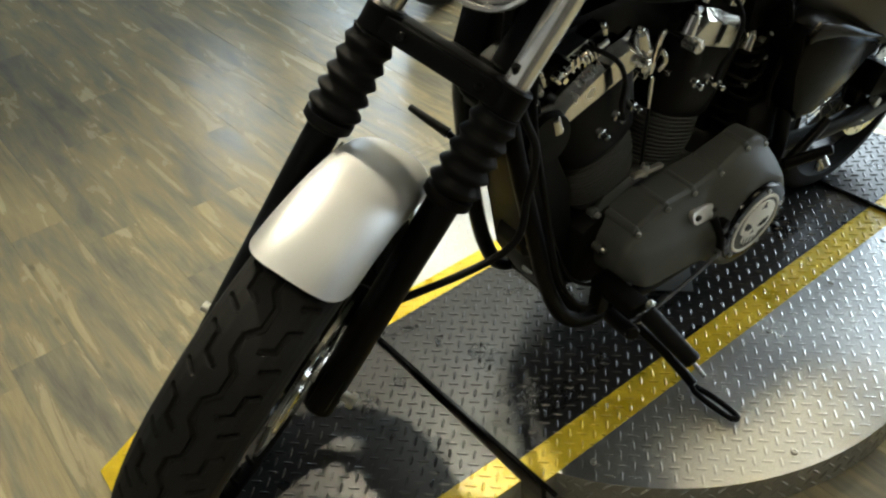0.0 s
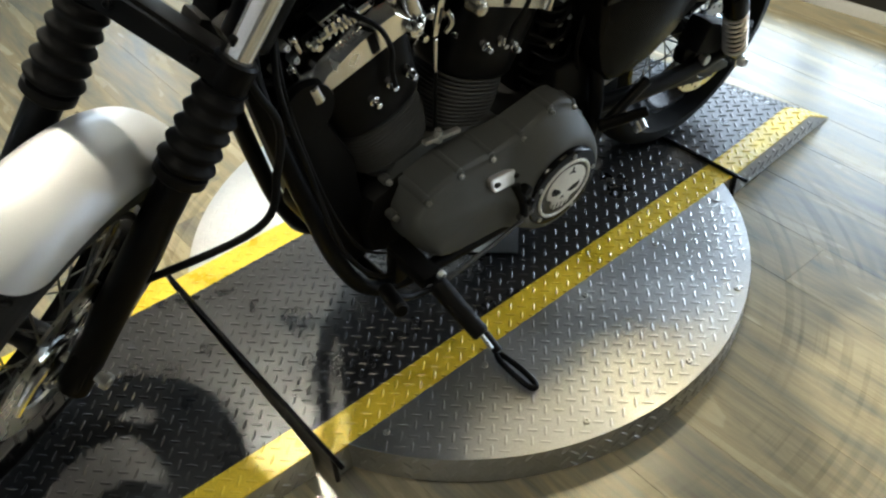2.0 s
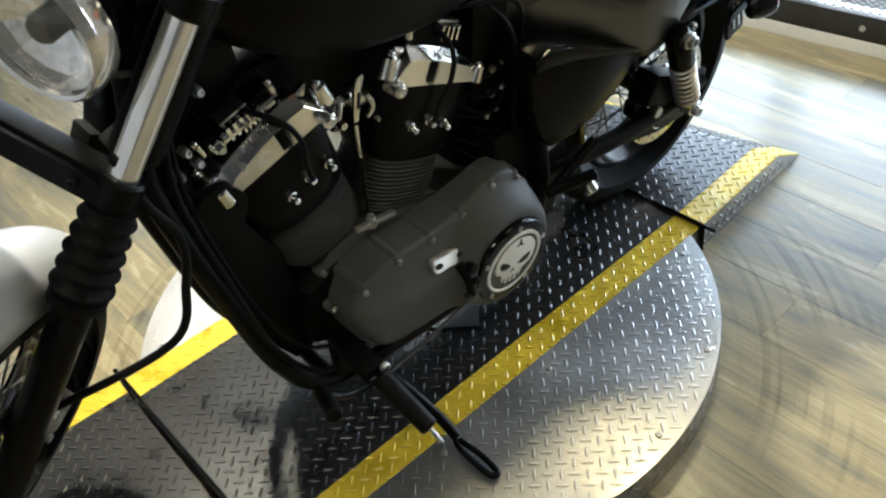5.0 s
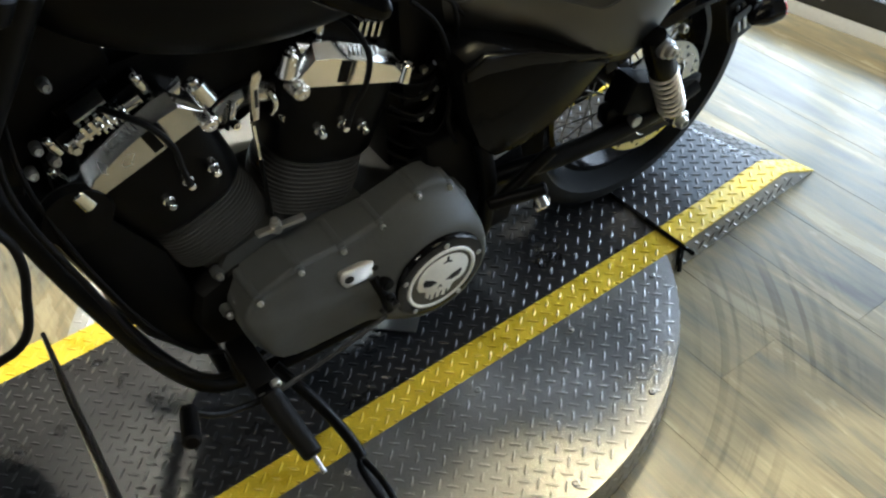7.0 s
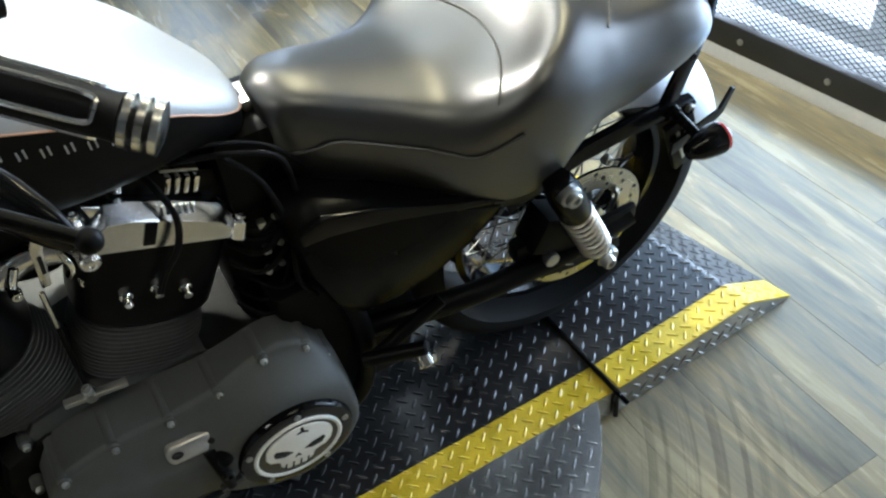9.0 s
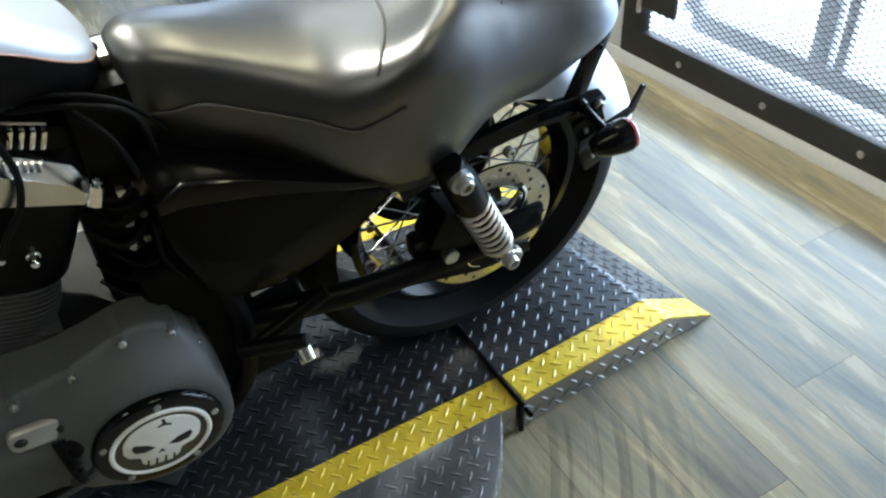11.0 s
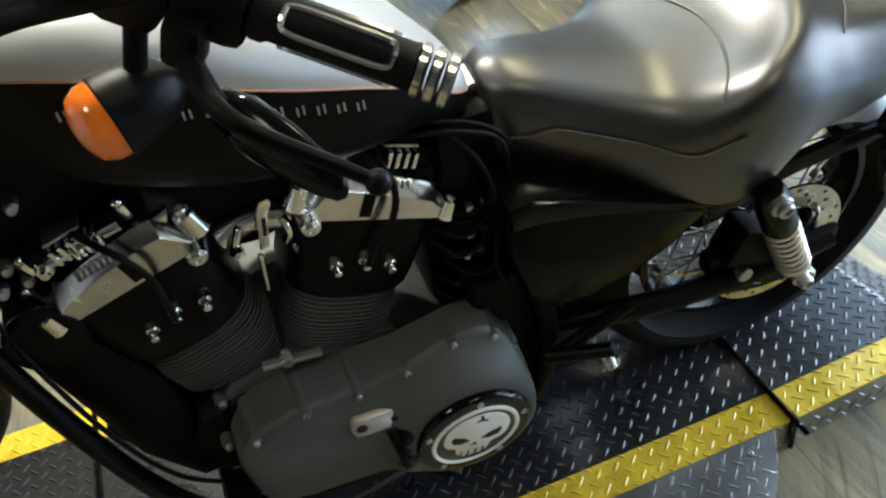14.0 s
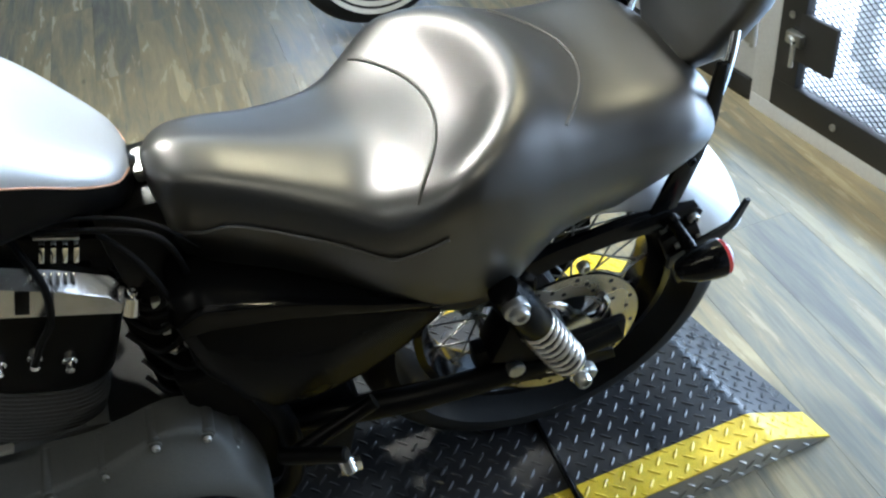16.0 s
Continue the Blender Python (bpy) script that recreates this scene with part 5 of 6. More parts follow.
part("belt_guard", Geo().prism([(-0.40, 0.335), (-0.02, 0.245), (0.05, 0.225), (0.055, 0.20), (-0.05, 0.205), (-0.40, 0.30)], Matrix.Translation((0, -0.10, 0)) @ LEFT, 0.006, 0.001), SATINBLACK, bike)

# -- frame
def pipe(name, path, r=0.0155, label="black steel frame tube", m=SATINBLACK, par=bike):
    return part(name, Geo().tube(path, r, 12, 6), m, par, label)
for s in (-1, 1):
    pipe("frame_tube", [(-1.12, s * 0.03, 0.84), (-1.145, s * 0.05, 0.70), (-1.13, s * 0.065, 0.58), (-1.10, s * 0.08, 0.44), (-1.055, s * 0.09, 0.27), (-0.99, s * 0.10, 0.165), (-0.86, s * 0.11, 0.145), (-0.60, s * 0.115, 0.145), (-0.48, s * 0.12, 0.19), (-0.45, s * 0.12, 0.33), (-0.47, s * 0.115, 0.48), (-0.42, s * 0.10, 0.575), (-0.25, s * 0.10, 0.54), (-0.12, s * 0.105, 0.515)])
pipe("frame_tube", [(-1.05, 0, 0.88), (-0.80, 0, 0.80), (-0.52, 0, 0.72), (-0.42, 0, 0.60)], 0.024)
pipe("frame_tube", [(-0.97, -0.10, 0.165), (-0.97, 0.10, 0.165)], 0.014)

# Two black blocks fill the dark mass between engine and rear wheel.
part("transmission_housing", Geo().prism([(-0.56, 0.18), (-0.56, 0.46), (-0.42, 0.47), (-0.36, 0.40), (-0.345, 0.28), (-0.38, 0.17)], Matrix.Translation((0, 0.11, 0)) @ LEFT, 0.21, 0.015), WRINKLE, bike, "black transmission housing")
part("inner_fender", Geo().prism([(-0.44, 0.46), (-0.36, 0.55), (-0.22, 0.52), (-0.22, 0.47), (-0.30, 0.43), (-0.345, 0.36), (-0.36, 0.25), (-0.42, 0.24)], Matrix.Translation((0, 0.09, 0)) @ LEFT, 0.18, 0.01), SATINBLACK, bike, "black plastic inner fender")

# -- side cover over the oil tank
cover_out = [(-0.525, 0.610), (-0.515, 0.634), (-0.48, 0.640), (-0.40, 0.612), (-0.30, 0.562), (-0.22, 0.527), (-0.195, 0.510), (-0.215, 0.488), (-0.27, 0.445), (-0.33, 0.415), (-0.40, 0.400), (-0.455, 0.408), (-0.49, 0.45), (-0.515, 0.53)]
oil = part("side_cover", Geo().prism(cover_out, Matrix.Translation((0, -0.06, 0)) @ LEFT, 0.088, 0.022), COVERBLACK, bike, "black moulded side cover")
part("side_cover_lip", Geo().prism([(-0.515, 0.620), (-0.48, 0.633), (-0.40, 0.606), (-0.30, 0.557), (-0.215, 0.520), (-0.215, 0.512), (-0.30, 0.540), (-0.40, 0.585), (-0.48, 0.606), (-0.515, 0.60)], Matrix.Translation((0, -0.140, 0)) @ LEFT, 0.012, 0.004), GLOSSBLACK, oil)
part("oil_tank", Geo().box((-0.38, 0.07, 0.51), (0.26, 0.10, 0.20), bevel=0.03), GLOSSBLACK, bike, "black oil tank")
part("battery_box", Geo().box((-0.36, 0.0, 0.50), (0.22, 0.10, 0.20), bevel=0.01), SATINBLACK, bike)

# -- engine
case = part("crankcase", Geo().prism([(-0.985, 0.29), (-0.965, 0.35), (-0.90, 0.375), (-0.72, 0.378), (-0.62, 0.39), (-0.55, 0.385), (-0.50, 0.34), (-0.50, 0.24), (-0.56, 0.19), (-0.90, 0.185), (-0.97, 0.22)], Matrix.Translation((0, 0.11, 0)) @ LEFT, 0.185, 0.02), WRINKLE, bike, "black V-twin engine cases")

# primary cover: a shelf with bolt bosses round its upper edge, and a face that swells over the chain and the clutch
DC = Vector((-0.607, 0, 0.268))
face = [(-0.916, 0.350), (-0.897, 0.369), (-0.86, 0.381), (-0.823, 0.390), (-0.785, 0.389), (-0.748, 0.388), (-0.71, 0.391), (-0.674, 0.399), (-0.64, 0.411), (-0.605, 0.423), (-0.575, 0.424), (-0.548, 0.411), (-0.526, 0.385), (-0.508, 0.350), (-0.497, 0.30), (-0.496, 0.24), (-0.51, 0.196), (-0.545, 0.168), (-0.60, 0.156), (-0.655, 0.168), (-0.70, 0.190), (-0.74, 0.208), (-0.80, 0.216), (-0.86, 0.222), (-0.90, 0.235), (-0.924, 0.262), (-0.931, 0.30), (-0.927, 0.33)]
outline = smooth_path([(x, 0, z) for x, z in face + face[:1]], 4)[:-1]
MID = Vector((-0.705, 0, 0.292))


def ease(q):
    q = max(0.0, min(1.0, q))
    return q * q * (3 - 2 * q)


def edge_gap(x, z):
    """How far a point of the face lies inside its outline."""
    p, best = Vector((x, 0, z)), 9.0
    for u, v in zip(outline, outline[1:] + outline[:1]):
        w = v - u
        k = max(0.0, min(1.0, (p - u).dot(w) / w.length_squared))
        best = min(best, (p - u - w * k).length)
    return best


def cover_depth(x, z):
    """How far the cover's face stands out to the left of the middle plane."""
    gap = edge_gap(x, z)
    top = max(0.0, np.interp(x, [p[0] for p in face[:13]], [p[1] for p in face[:13]]) - 0.006 - z)
    pan = 0.033 * ease(top / 0.085) * ease(gap / 0.020) * (1 - ease((x + 0.715) / 0.05))
    pan += 0.006 * ease((0.335 - z) / 0.018) * ease(gap / 0.016) * (1 - ease((x + 0.725) / 0.03))
    r = math.hypot(x - DC.x, z - DC.z)
    dome = 0.053 * ease((0.150 - r) / 0.056) * ease((gap + 0.004) / 0.012)
    return 0.1385 + math.hypot(pan, dome) - 0.006 * (1 - ease(gap / 0.006))


rings = []
for q, y in ((1.0, None), (1.0, 0.118), (0.998, 0.128)):
    rings.append([MID + (p - MID) * q + Vector((0, -(0.056 + 0.026 * ease((p.x + 0.80) / 0.2)) if y is None else -y, 0)) for p in outline])
for q in (0.994, 0.985, 0.972, 0.955, 0.93, 0.90, 0.86, 0.82, 0.77, 0.72, 0.66, 0.60, 0.53, 0.45, 0.36, 0.26, 0.15, 0.06):
    row = [MID + (p - MID) * q for p in outline]
    rings.append([Vector((p.x, -cover_depth(p.x, p.z), p.z)) for p in row])
prim = part("primary_cover", Geo().loft(rings), GREYCAST, bike, "grey powder-coated primary cover", sharp=50)
part("clutch_bulge", Geo().lathe([(0.100, 0.150), (0.0975, 0.178), (0.0945, 0.186), (0.0945, 0.189), (0.09, 0.190)], at_wheel(DC), 64), GREYCAST, prim, "round grey clutch housing", sharp=60)
BOLTS = [(-0.897, 0.360, 0), (-0.823, 0.380, 0), (-0.748, 0.378, 0), (-0.675, 0.388, 0), (-0.605, 0.413, 0), (-0.545, 0.397, 1), (-0.519, 0.358, 1)]
for x, z, corner in BOLTS:
    part("bolt_boss", Geo().cyl((x, -0.132, z), (x, -0.141, z), 0.0082, n=16, soft=0.0015), GREYCAST, prim)
    part("cover_bolt", Geo().bolt((x, -0.141, z), (0, -1, 0), 0.0050, 0.005), STEEL, prim, "zinc socket bolt")
    ribs = Geo().cyl((x, -0.066 - 0.02 * ease((x + 0.80) / 0.2), z + 0.002), (x, -0.136, z + 0.002), 0.0105, 0.0100, n=16, soft=0.0015)
    if corner:
        ribs.cyl((x, -0.090, z), (x, -0.137, z), 0.0125, 0.011, n=16, soft=0.0015)
    part("cover_rib", ribs, GREYCAST, prim)
for x, y, z in ((-0.926, -0.066, 0.372), (-0.938, -0.100, 0.318), (-0.925, -0.122, 0.252), (-0.868, -0.135, 0.221)):
    part("bolt_boss", Geo().cyl((x, y + 0.02, z), (x, y, z), 0.0095, n=16, soft=0.0015), GREYCAST, prim)
    part("cover_bolt", Geo().bolt((x, y, z), (0, -1, 0), 0.0058, 0.007), STEEL, prim)
part("case_deck", Geo().prism([(-0.925, 0.372), (-0.905, 0.402), (-0.84, 0.416), (-0.76, 0.404), (-0.69, 0.402), (-0.66, 0.380), (-0.90, 0.34)], Matrix.Translation((0, 0.06, 0)) @ LEFT, 0.122, 0.006), GREYCAST, bike, "grey engine case top under the barrels")


def on_plate(x, z, out):
    return Vector((x, -0.163 - out + 0.55 * (z - 0.337) + 0.06 * (x + 0.732), z))


def plate_edge(q, out):
    pts = []
    for k in range(32):
        a = math.tau * (k + 0.5) / 32
        side = 1 if math.cos(a) > 0 else -1
        u, v = 0.026 * side + 0.0145 * q * math.cos(a), 0.0145 * q * math.sin(a) - 0.0035 * (1 - abs(math.cos(a))) * (1 if math.sin(a) > 0 else -1)
        pts.append(on_plate(-0.732 + u, 0.337 + v - 0.10 * u, out))
    return pts


slot = part("inspection_plate", Geo().loft([plate_edge(1.0, -0.006), plate_edge(1.0, 0.0030), plate_edge(0.86, 0.0045)]), COIL, prim, "polished slotted plate")
# The slots are solid dark lumps, coloured like a shaded recess.
for u in (-0.026, 0.024):
    c = on_plate(-0.732 + u, 0.337 - 0.10 * u, 0.0045)
    part("plate_slot", Geo().ball(c, (0.0085, 0.0046, 0.0060), Matrix.Rotation(radians(10), 4, "Y")), DARK, slot)

TIP = Matrix.Translation(DC + Vector((0, -0.19, 0))) @ Matrix.Rotation(radians(3), 4, "X") @ Matrix.Translation(-DC - Vector((0, -0.19, 0)))
DW = TIP @ at_wheel(DC)
derby = part("derby_cover", Geo().lathe([(0.0895, 0.180), (0.0895, 0.195), (0.0865, 0.199), (0.070, 0.2005), (0.068, 0.2)], DW, 64), GLOSSBLACK, prim, "round black clutch cover with pale emblem")
part("emblem_ring", Geo().ring([(0.0620, 0.199), (0.0685, 0.199), (0.0685, 0.2025), (0.0655, 0.2038), (0.0620, 0.2025)], DW, 64), CREAM, derby, "cream emblem ring")
part("emblem_ground", Geo().lathe([(0.0620, 0.1995), (0.0620, 0.2012), (0.001, 0.2014)], DW, 56), mat("dark_bronze", (0.05, 0.045, 0.03), 0.4, 0.3), derby, "dark emblem ground")
ROLL = radians(14)


def emblem_piece(name, pts, out, depth, material, label):
    row = [(1.1 * (x * math.cos(ROLL) + z * math.sin(ROLL)) + DC.x, 1.1 * (z * math.cos(ROLL) - x * math.sin(ROLL)) + DC.z) for x, z in pts]
    return part(name, Geo().prism(row, TIP @ Matrix.Translation((0, -out, 0)) @ LEFT, depth, depth * 0.3), material, derby, label)


dome = [(0.047 * math.cos(radians(a)), 0.010 + 0.040 * math.sin(radians(a))) for a in range(-8, 190, 11)]
emblem_piece("emblem", dome + [(-0.046, -0.004), (-0.040, -0.014), (-0.031, -0.018), (-0.025, -0.022), (-0.023, -0.034), (-0.014, -0.043), (0.014, -0.043), (0.023, -0.034), (0.025, -0.022), (0.031, -0.018), (0.040, -0.014), (0.046, -0.004)], 0.2012, 0.0022, CREAM, "plain cream emblem shape")
for k in (-1, 1):
    emblem_piece("emblem_inset", [(0.008 * k, -0.006), (0.018 * k, 0.003), (0.034 * k, 0.010), (0.037 * k, 0.004), (0.033 * k, -0.006), (0.020 * k, -0.010)][::k], 0.2032, 0.0008, DARK, "dark inset shape")
emblem_piece("emblem_inset", [(-0.005, -0.020), (0.0, -0.012), (0.005, -0.020), (0.0, -0.018)], 0.2032, 0.0008, DARK, "dark inset shape")
emblem_piece("emblem_inset", [(-0.003, 0.049), (0.001, 0.049), (0.003, 0.040), (0.010, 0.036), (0.009, 0.033), (0.001, 0.036), (-0.006, 0.034), (-0.007, 0.036), (-0.001, 0.040)], 0.2032, 0.0008, DARK, "dark inset shape")
for u in (-0.016, -0.0055, 0.0055, 0.016):
    emblem_piece("emblem_bar", [(u - 0.0013, -0.044), (u + 0.0013, -0.044), (u + 0.0013, -0.030), (u - 0.0013, -0.030)], 0.2032, 0.0008, DARK, "dark bar")
for k in range(5):
    a = radians(82 + 72 * k)
    part("derby_screw", Geo().bolt(TIP @ (DC + Vector((0.0775 * math.cos(a), -0.1995, 0.0775 * math.sin(a)))), (0, -1, 0), 0.005, 0.003), STEEL, derby)


def cylinder(foot_at, lean, shift, bolts_at, inner):
    """One cylinder with its head and rocker box, leaning by lean degrees (forward: minus); inner: the side of the vee, 1 or -1."""
    sn, cs = math.sin(radians(lean)), math.cos(radians(lean))
    M = Matrix(((cs, 0, sn, foot_at[0]), (0, 1, 0, shift), (-sn, 0, cs, foot_at[1]), (0, 0, 0, 1)))
    def squarish(rx, ry, h, soft=0.72, n=56):
        return [M @ Vector((rx * math.copysign(abs(math.cos(a)) ** soft, math.cos(a)) + 0.004 * inner, ry * math.copysign(abs(math.sin(a)) ** soft, math.sin(a)), h)) for a in [math.tau * k / n for k in range(n)]]
    stack = [squarish(0.062, 0.055, 0.050), squarish(0.062, 0.055, 0.084)]
    for k in range(13):
        h, q = 0.086 + k * 0.0076, 1.0 - 0.008 * abs(k - 6)
        stack += [squarish(0.076, 0.058, h), squarish(0.087 * q, 0.069 * q, h + 0.0010), squarish(0.087 * q, 0.069 * q, h + 0.0036), squarish(0.076, 0.058, h + 0.0046)]
    part("cylinder", Geo().loft(stack), FINGREY, bike, "dark grey finned cylinder barrel")
    hd = part("cylinder_head", Geo().loft([squarish(0.076, 0.058, 0.180), squarish(0.086, 0.066, 0.184), squarish(0.090, 0.071, 0.196, 0.66), squarish(0.092, 0.072, 0.24, 0.6), squarish(0.093, 0.070, 0.300, 0.5), squarish(0.092, 0.066, 0.319, 0.4)]), SATINBLACK, bike, "smooth black cylinder head", sharp=60)
    shape = [(-0.094, 0.318), (-0.098, 0.334), (-0.090, 0.344), (-0.066, 0.362), (-0.01, 0.373), (0.048, 0.379), (0.074, 0.377), (0.092, 0.352), (0.096, 0.335), (0.094, 0.318)]
    def skin(y, drop, grow=0.0):
        return [M @ Vector((inner * (u + grow * (1 if u > 0 else -1)), y, h - (drop if h > 0.34 else drop * 0.3 if h > 0.33 else 0))) for u, h in shape]
    box = part("rocker_box", Geo().loft([skin(0.075, 0.0), skin(-0.050, 0.0), skin(-0.0655, 0.015), skin(-0.067, 0.017, -0.001), skin(-0.067, 0.019, -0.004)]), POLISHED, bike, "polished rocker box", sharp=24)
    # bolt lugs at both ends, the inner one with a forward foot
    part("rocker_lug", Geo().cyl(M @ Vector((-0.092 * inner, -0.063, 0.316)), M @ Vector((-0.092 * inner, -0.063, 0.347)), 0.0125, 0.011, n=18, soft=0.002).bolt(M @ Vector((-0.092 * inner, -0.063, 0.346)), M.col[2].xyz, 0.0065, 0.006), CHROME, box)
    part("rocker_lug", Geo().cyl(M @ Vector((0.108 * inner, -0.055, 0.330)), M @ Vector((0.108 * inner, -0.055, 0.368)), 0.0155, 0.0130, n=20, soft=0.003).bolt(M @ Vector((0.108 * inner, -0.055, 0.367)), M.col[2].xyz, 0.0075, 0.007), POLISHED, box)
    part("rocker_horn", Geo().prism([(0.070, 0.374), (0.086, 0.358), (0.098, 0.378)] if inner > 0 else [(-0.098, 0.378), (-0.086, 0.358), (-0.070, 0.374)], M @ Matrix(((1, 0, 0, 0), (0, 0, -1, -0.040), (0, 1, 0, 0), (0, 0, 0, 1))), 0.010, 0.002), POLISHED, box)
    part("lug_foot", Geo().cyl(M @ Vector((0.092 * inner, -0.050, 0.318)), M @ Vector((0.092 * inner, -0.082, 0.318)), 0.0145, 0.0125, n=20, soft=0.002).bolt(M @ Vector((0.092 * inner, -0.081, 0.318)), M.to_3x3() @ Vector((0, -1, 0)), 0.008, 0.004), POLISHED, box, "polished lug with a sunk bolt")
    part("rocker_lid", Geo().box((0, 0, 0), (0.128, 0.100, 0.036), M @ Matrix.Translation((-0.004 * inner, 0.014, 0.388)), 0.008).box((0, 0, 0), (0.075, 0.060, 0.020), M @ Matrix.Translation((-0.012 * inner, 0.02, 0.410)), 0.006), SATINBLACK, box, "black rocker lid")
    part("lid_clip", Geo().box((0, 0, 0), (0.015, 0.003, 0.034), M @ Matrix.Translation((0.022 * inner, -0.0675, 0.341)), 0.001), SATINBLACK, box, "black clip")
    for k in range(7):
        u = inner * (-0.030 + k * 0.0075)
        part("edge_tooth", Geo().box((0, 0, 0), (0.0042, 0.014, 0.014), M @ Matrix.Translation((u, -0.055, 0.364)) @ Matrix.Rotation(radians(42), 4, "X"), 0.0012), CHROME, box)
    for k in range(4):
        part("lid_fin", Geo().box((0, 0, 0), (0.0062, 0.022, 0.024), M @ Matrix.Translation((inner * (-0.032 + k * 0.0115), -0.043, 0.398)), 0.0022), CHROME, box)
    part("lid_plate", Geo().box((0, 0, 0), (0.046, 0.030, 0.004), M @ Matrix.Translation((-0.012 * inner, -0.030, 0.414)), 0.001), STEEL, box, "pale steel bracket plate")
    for u, h in ((bolts_at - 0.037, 0.252), (bolts_at, 0.260), (bolts_at + 0.037, 0.252)):
        p, q = M @ Vector((u, -0.055, h + 0.004)), M @ Vector((u, -0.080, h))
        part("head_bolt", Geo().cyl(p, q, 0.0088, n=14, soft=0.0015).cyl(q, q + (q - p).normalized() * 0.012, 0.0064, 0.0056, n=12, soft=0.0012), CHROME, hd, "chrome domed head bolt")
    for u, y, h in ((-0.075, -0.026, 0.400), (0.055, -0.030, 0.402), (-0.085, 0.03, 0.384), (-0.098, -0.03, 0.362)):
        part("lid_bolt", Geo().cyl(M @ Vector((u * inner, y, h - 0.02)), M @ Vector((u * inner, y, h)), 0.0085, n=12).bolt(M @ Vector((u * inner, y, h)), M.col[2].xyz, 0.0065, 0.008), CHROME, box)
    # the ignition lead loops over the rocker box
    part("ignition_lead", Geo().tube([M @ Vector(p) for p in ((bolts_at - 0.03, -0.03, 0.412), (bolts_at - 0.012, -0.060, 0.405), (bolts_at + 0.010, -0.082, 0.375), (bolts_at + 0.016, -0.086, 0.33), (bolts_at + 0.006, -0.084, 0.290), (bolts_at, -0.090, 0.262))], 0.0045, 8, 6), SOFTBLACK, box, "black ignition lead")


cylinder((-0.870, 0.333), -17.0, 0.0, 0.022, 1)
cylinder((-0.778, 0.320), 22.5, 0.0, -0.010, -1)
part("intake", Geo().tube([(-0.85, -0.005, 0.615), (-0.803, 0.0, 0.628), (-0.75, -0.005, 0.612)], 0.021, 16, 5).cyl((-0.803, 0.0, 0.635), (-0.803, 0.08, 0.635), 0.026, n=20, soft=0.004), POLISHED, bike, "polished intake manifold")
part("intake_clamp", Geo().tube([(-0.838, -0.026, 0.600), (-0.832, -0.034, 0.622), (-0.822, -0.028, 0.640)], 0.006, 10, 4).bolt((-0.832, -0.038, 0.615), (0, -1, 0), 0.007, 0.012), CHROME, bike, "chrome intake clamp")
part("intake_clamp", Geo().tube([(-0.772, -0.028, 0.594), (-0.764, -0.034, 0.612), (-0.768, -0.026, 0.632)], 0.006, 10, 4).bolt((-0.760, -0.036, 0.590), (0, -1, 0), 0.007, 0.012), CHROME, bike, "chrome intake clamp")
link = part("engine_link", Geo().prism([(-0.806, 0.600), (-0.794, 0.600), (-0.783, 0.655), (-0.776, 0.668), (-0.778, 0.678), (-0.790, 0.676), (-0.797, 0.660)], Matrix.Translation((0, -0.030, 0)) @ LEFT, 0.007, 0.002), POLISHED, bike, "polished slotted engine mount link")
# A thin dark piece for the slot, its shade put into the colour.
part("slot", Geo().prism([(-0.797, 0.622), (-0.792, 0.622), (-0.788, 0.650), (-0.793, 0.650)], Matrix.Translation((0, -0.0368, 0)) @ LEFT, 0.001), DARK, link)
SL0, SL1 = Vector((-0.998, -0.044, 0.704)), Vector((-0.96, -0.044, 0.714))
along = (SL1 - SL0).normalized()
sleeve = Geo().cyl(SL0 - along * 0.03, SL1 + along * 0.02, 0.0085, n=16)
for k in range(5):
    at = SL0.lerp(SL1, (k + 0.3) / 5)
    sleeve.cyl(at - along * 0.0026, at + along * 0.0026, 0.0155, n=18, soft=0.0015)
part("ribbed_sleeve", sleeve, CHROME, bike, "bright ribbed sleeve beside the front head")
SB = Vector((-1.035, -0.05, 0.689))
part("bracket_bolt", Geo().cyl(SB + Vector((0, 0.04, 0)), SB, 0.011, n=18, soft=0.002).cyl(SB, SB + Vector((0, -0.008, 0)), 0.006, n=6), CHROME, bike, "chrome bolt with a washer")
part("choke_rod", Geo().cyl((-0.808, -0.045, 0.602), (-0.813, -0.053, 0.545), 0.0036, 0.0026, n=10), CHROME, bike, "thin polished rod")
part("choke_rod", Geo().cyl((-0.813, -0.053, 0.545), (-0.822, -0.066, 0.432), 0.0034, n=10), SATINBLACK, bike, "thin black rod")
part("tappet_block", Geo().box((-0.815, -0.076, 0.424), (0.082, 0.012, 0.008), Matrix.Rotation(radians(8), 4, "Y"), 0.002), COIL, bike, "pale steel strip over the engine case")
mount = part("front_engine_mount", Geo().prism([(-1.075, 0.66), (-1.035, 0.68), (-1.02, 0.60), (-1.035, 0.47), (-1.065, 0.46), (-1.085, 0.56)], Matrix.Translation((0, 0.03, 0)) @ LEFT, 0.05, 0.006).cyl((-1.05, -0.045, 0.36), (-1.05, 0.03, 0.36), 0.035, n=24, soft=0.006), SATINBLACK, bike, "black front engine mount")
for x, z in ((-1.075, 0.691), (-1.062, 0.665), (-1.093, 0.659), (-1.037, 0.635), (-1.05, 0.59), (-1.057, 0.486), (-1.06, 0.498), (-1.02, 0.475), (-1.048, 0.278), (-1.035, 0.77)):
    part("mount_bolt", Geo().cyl((x, -0.015, z), (x, -0.030, z), 0.0075, n=12, soft=0.001).bolt((x, -0.030, z), (0.15, -1, 0.3), 0.0062, 0.006), STEEL, mount)
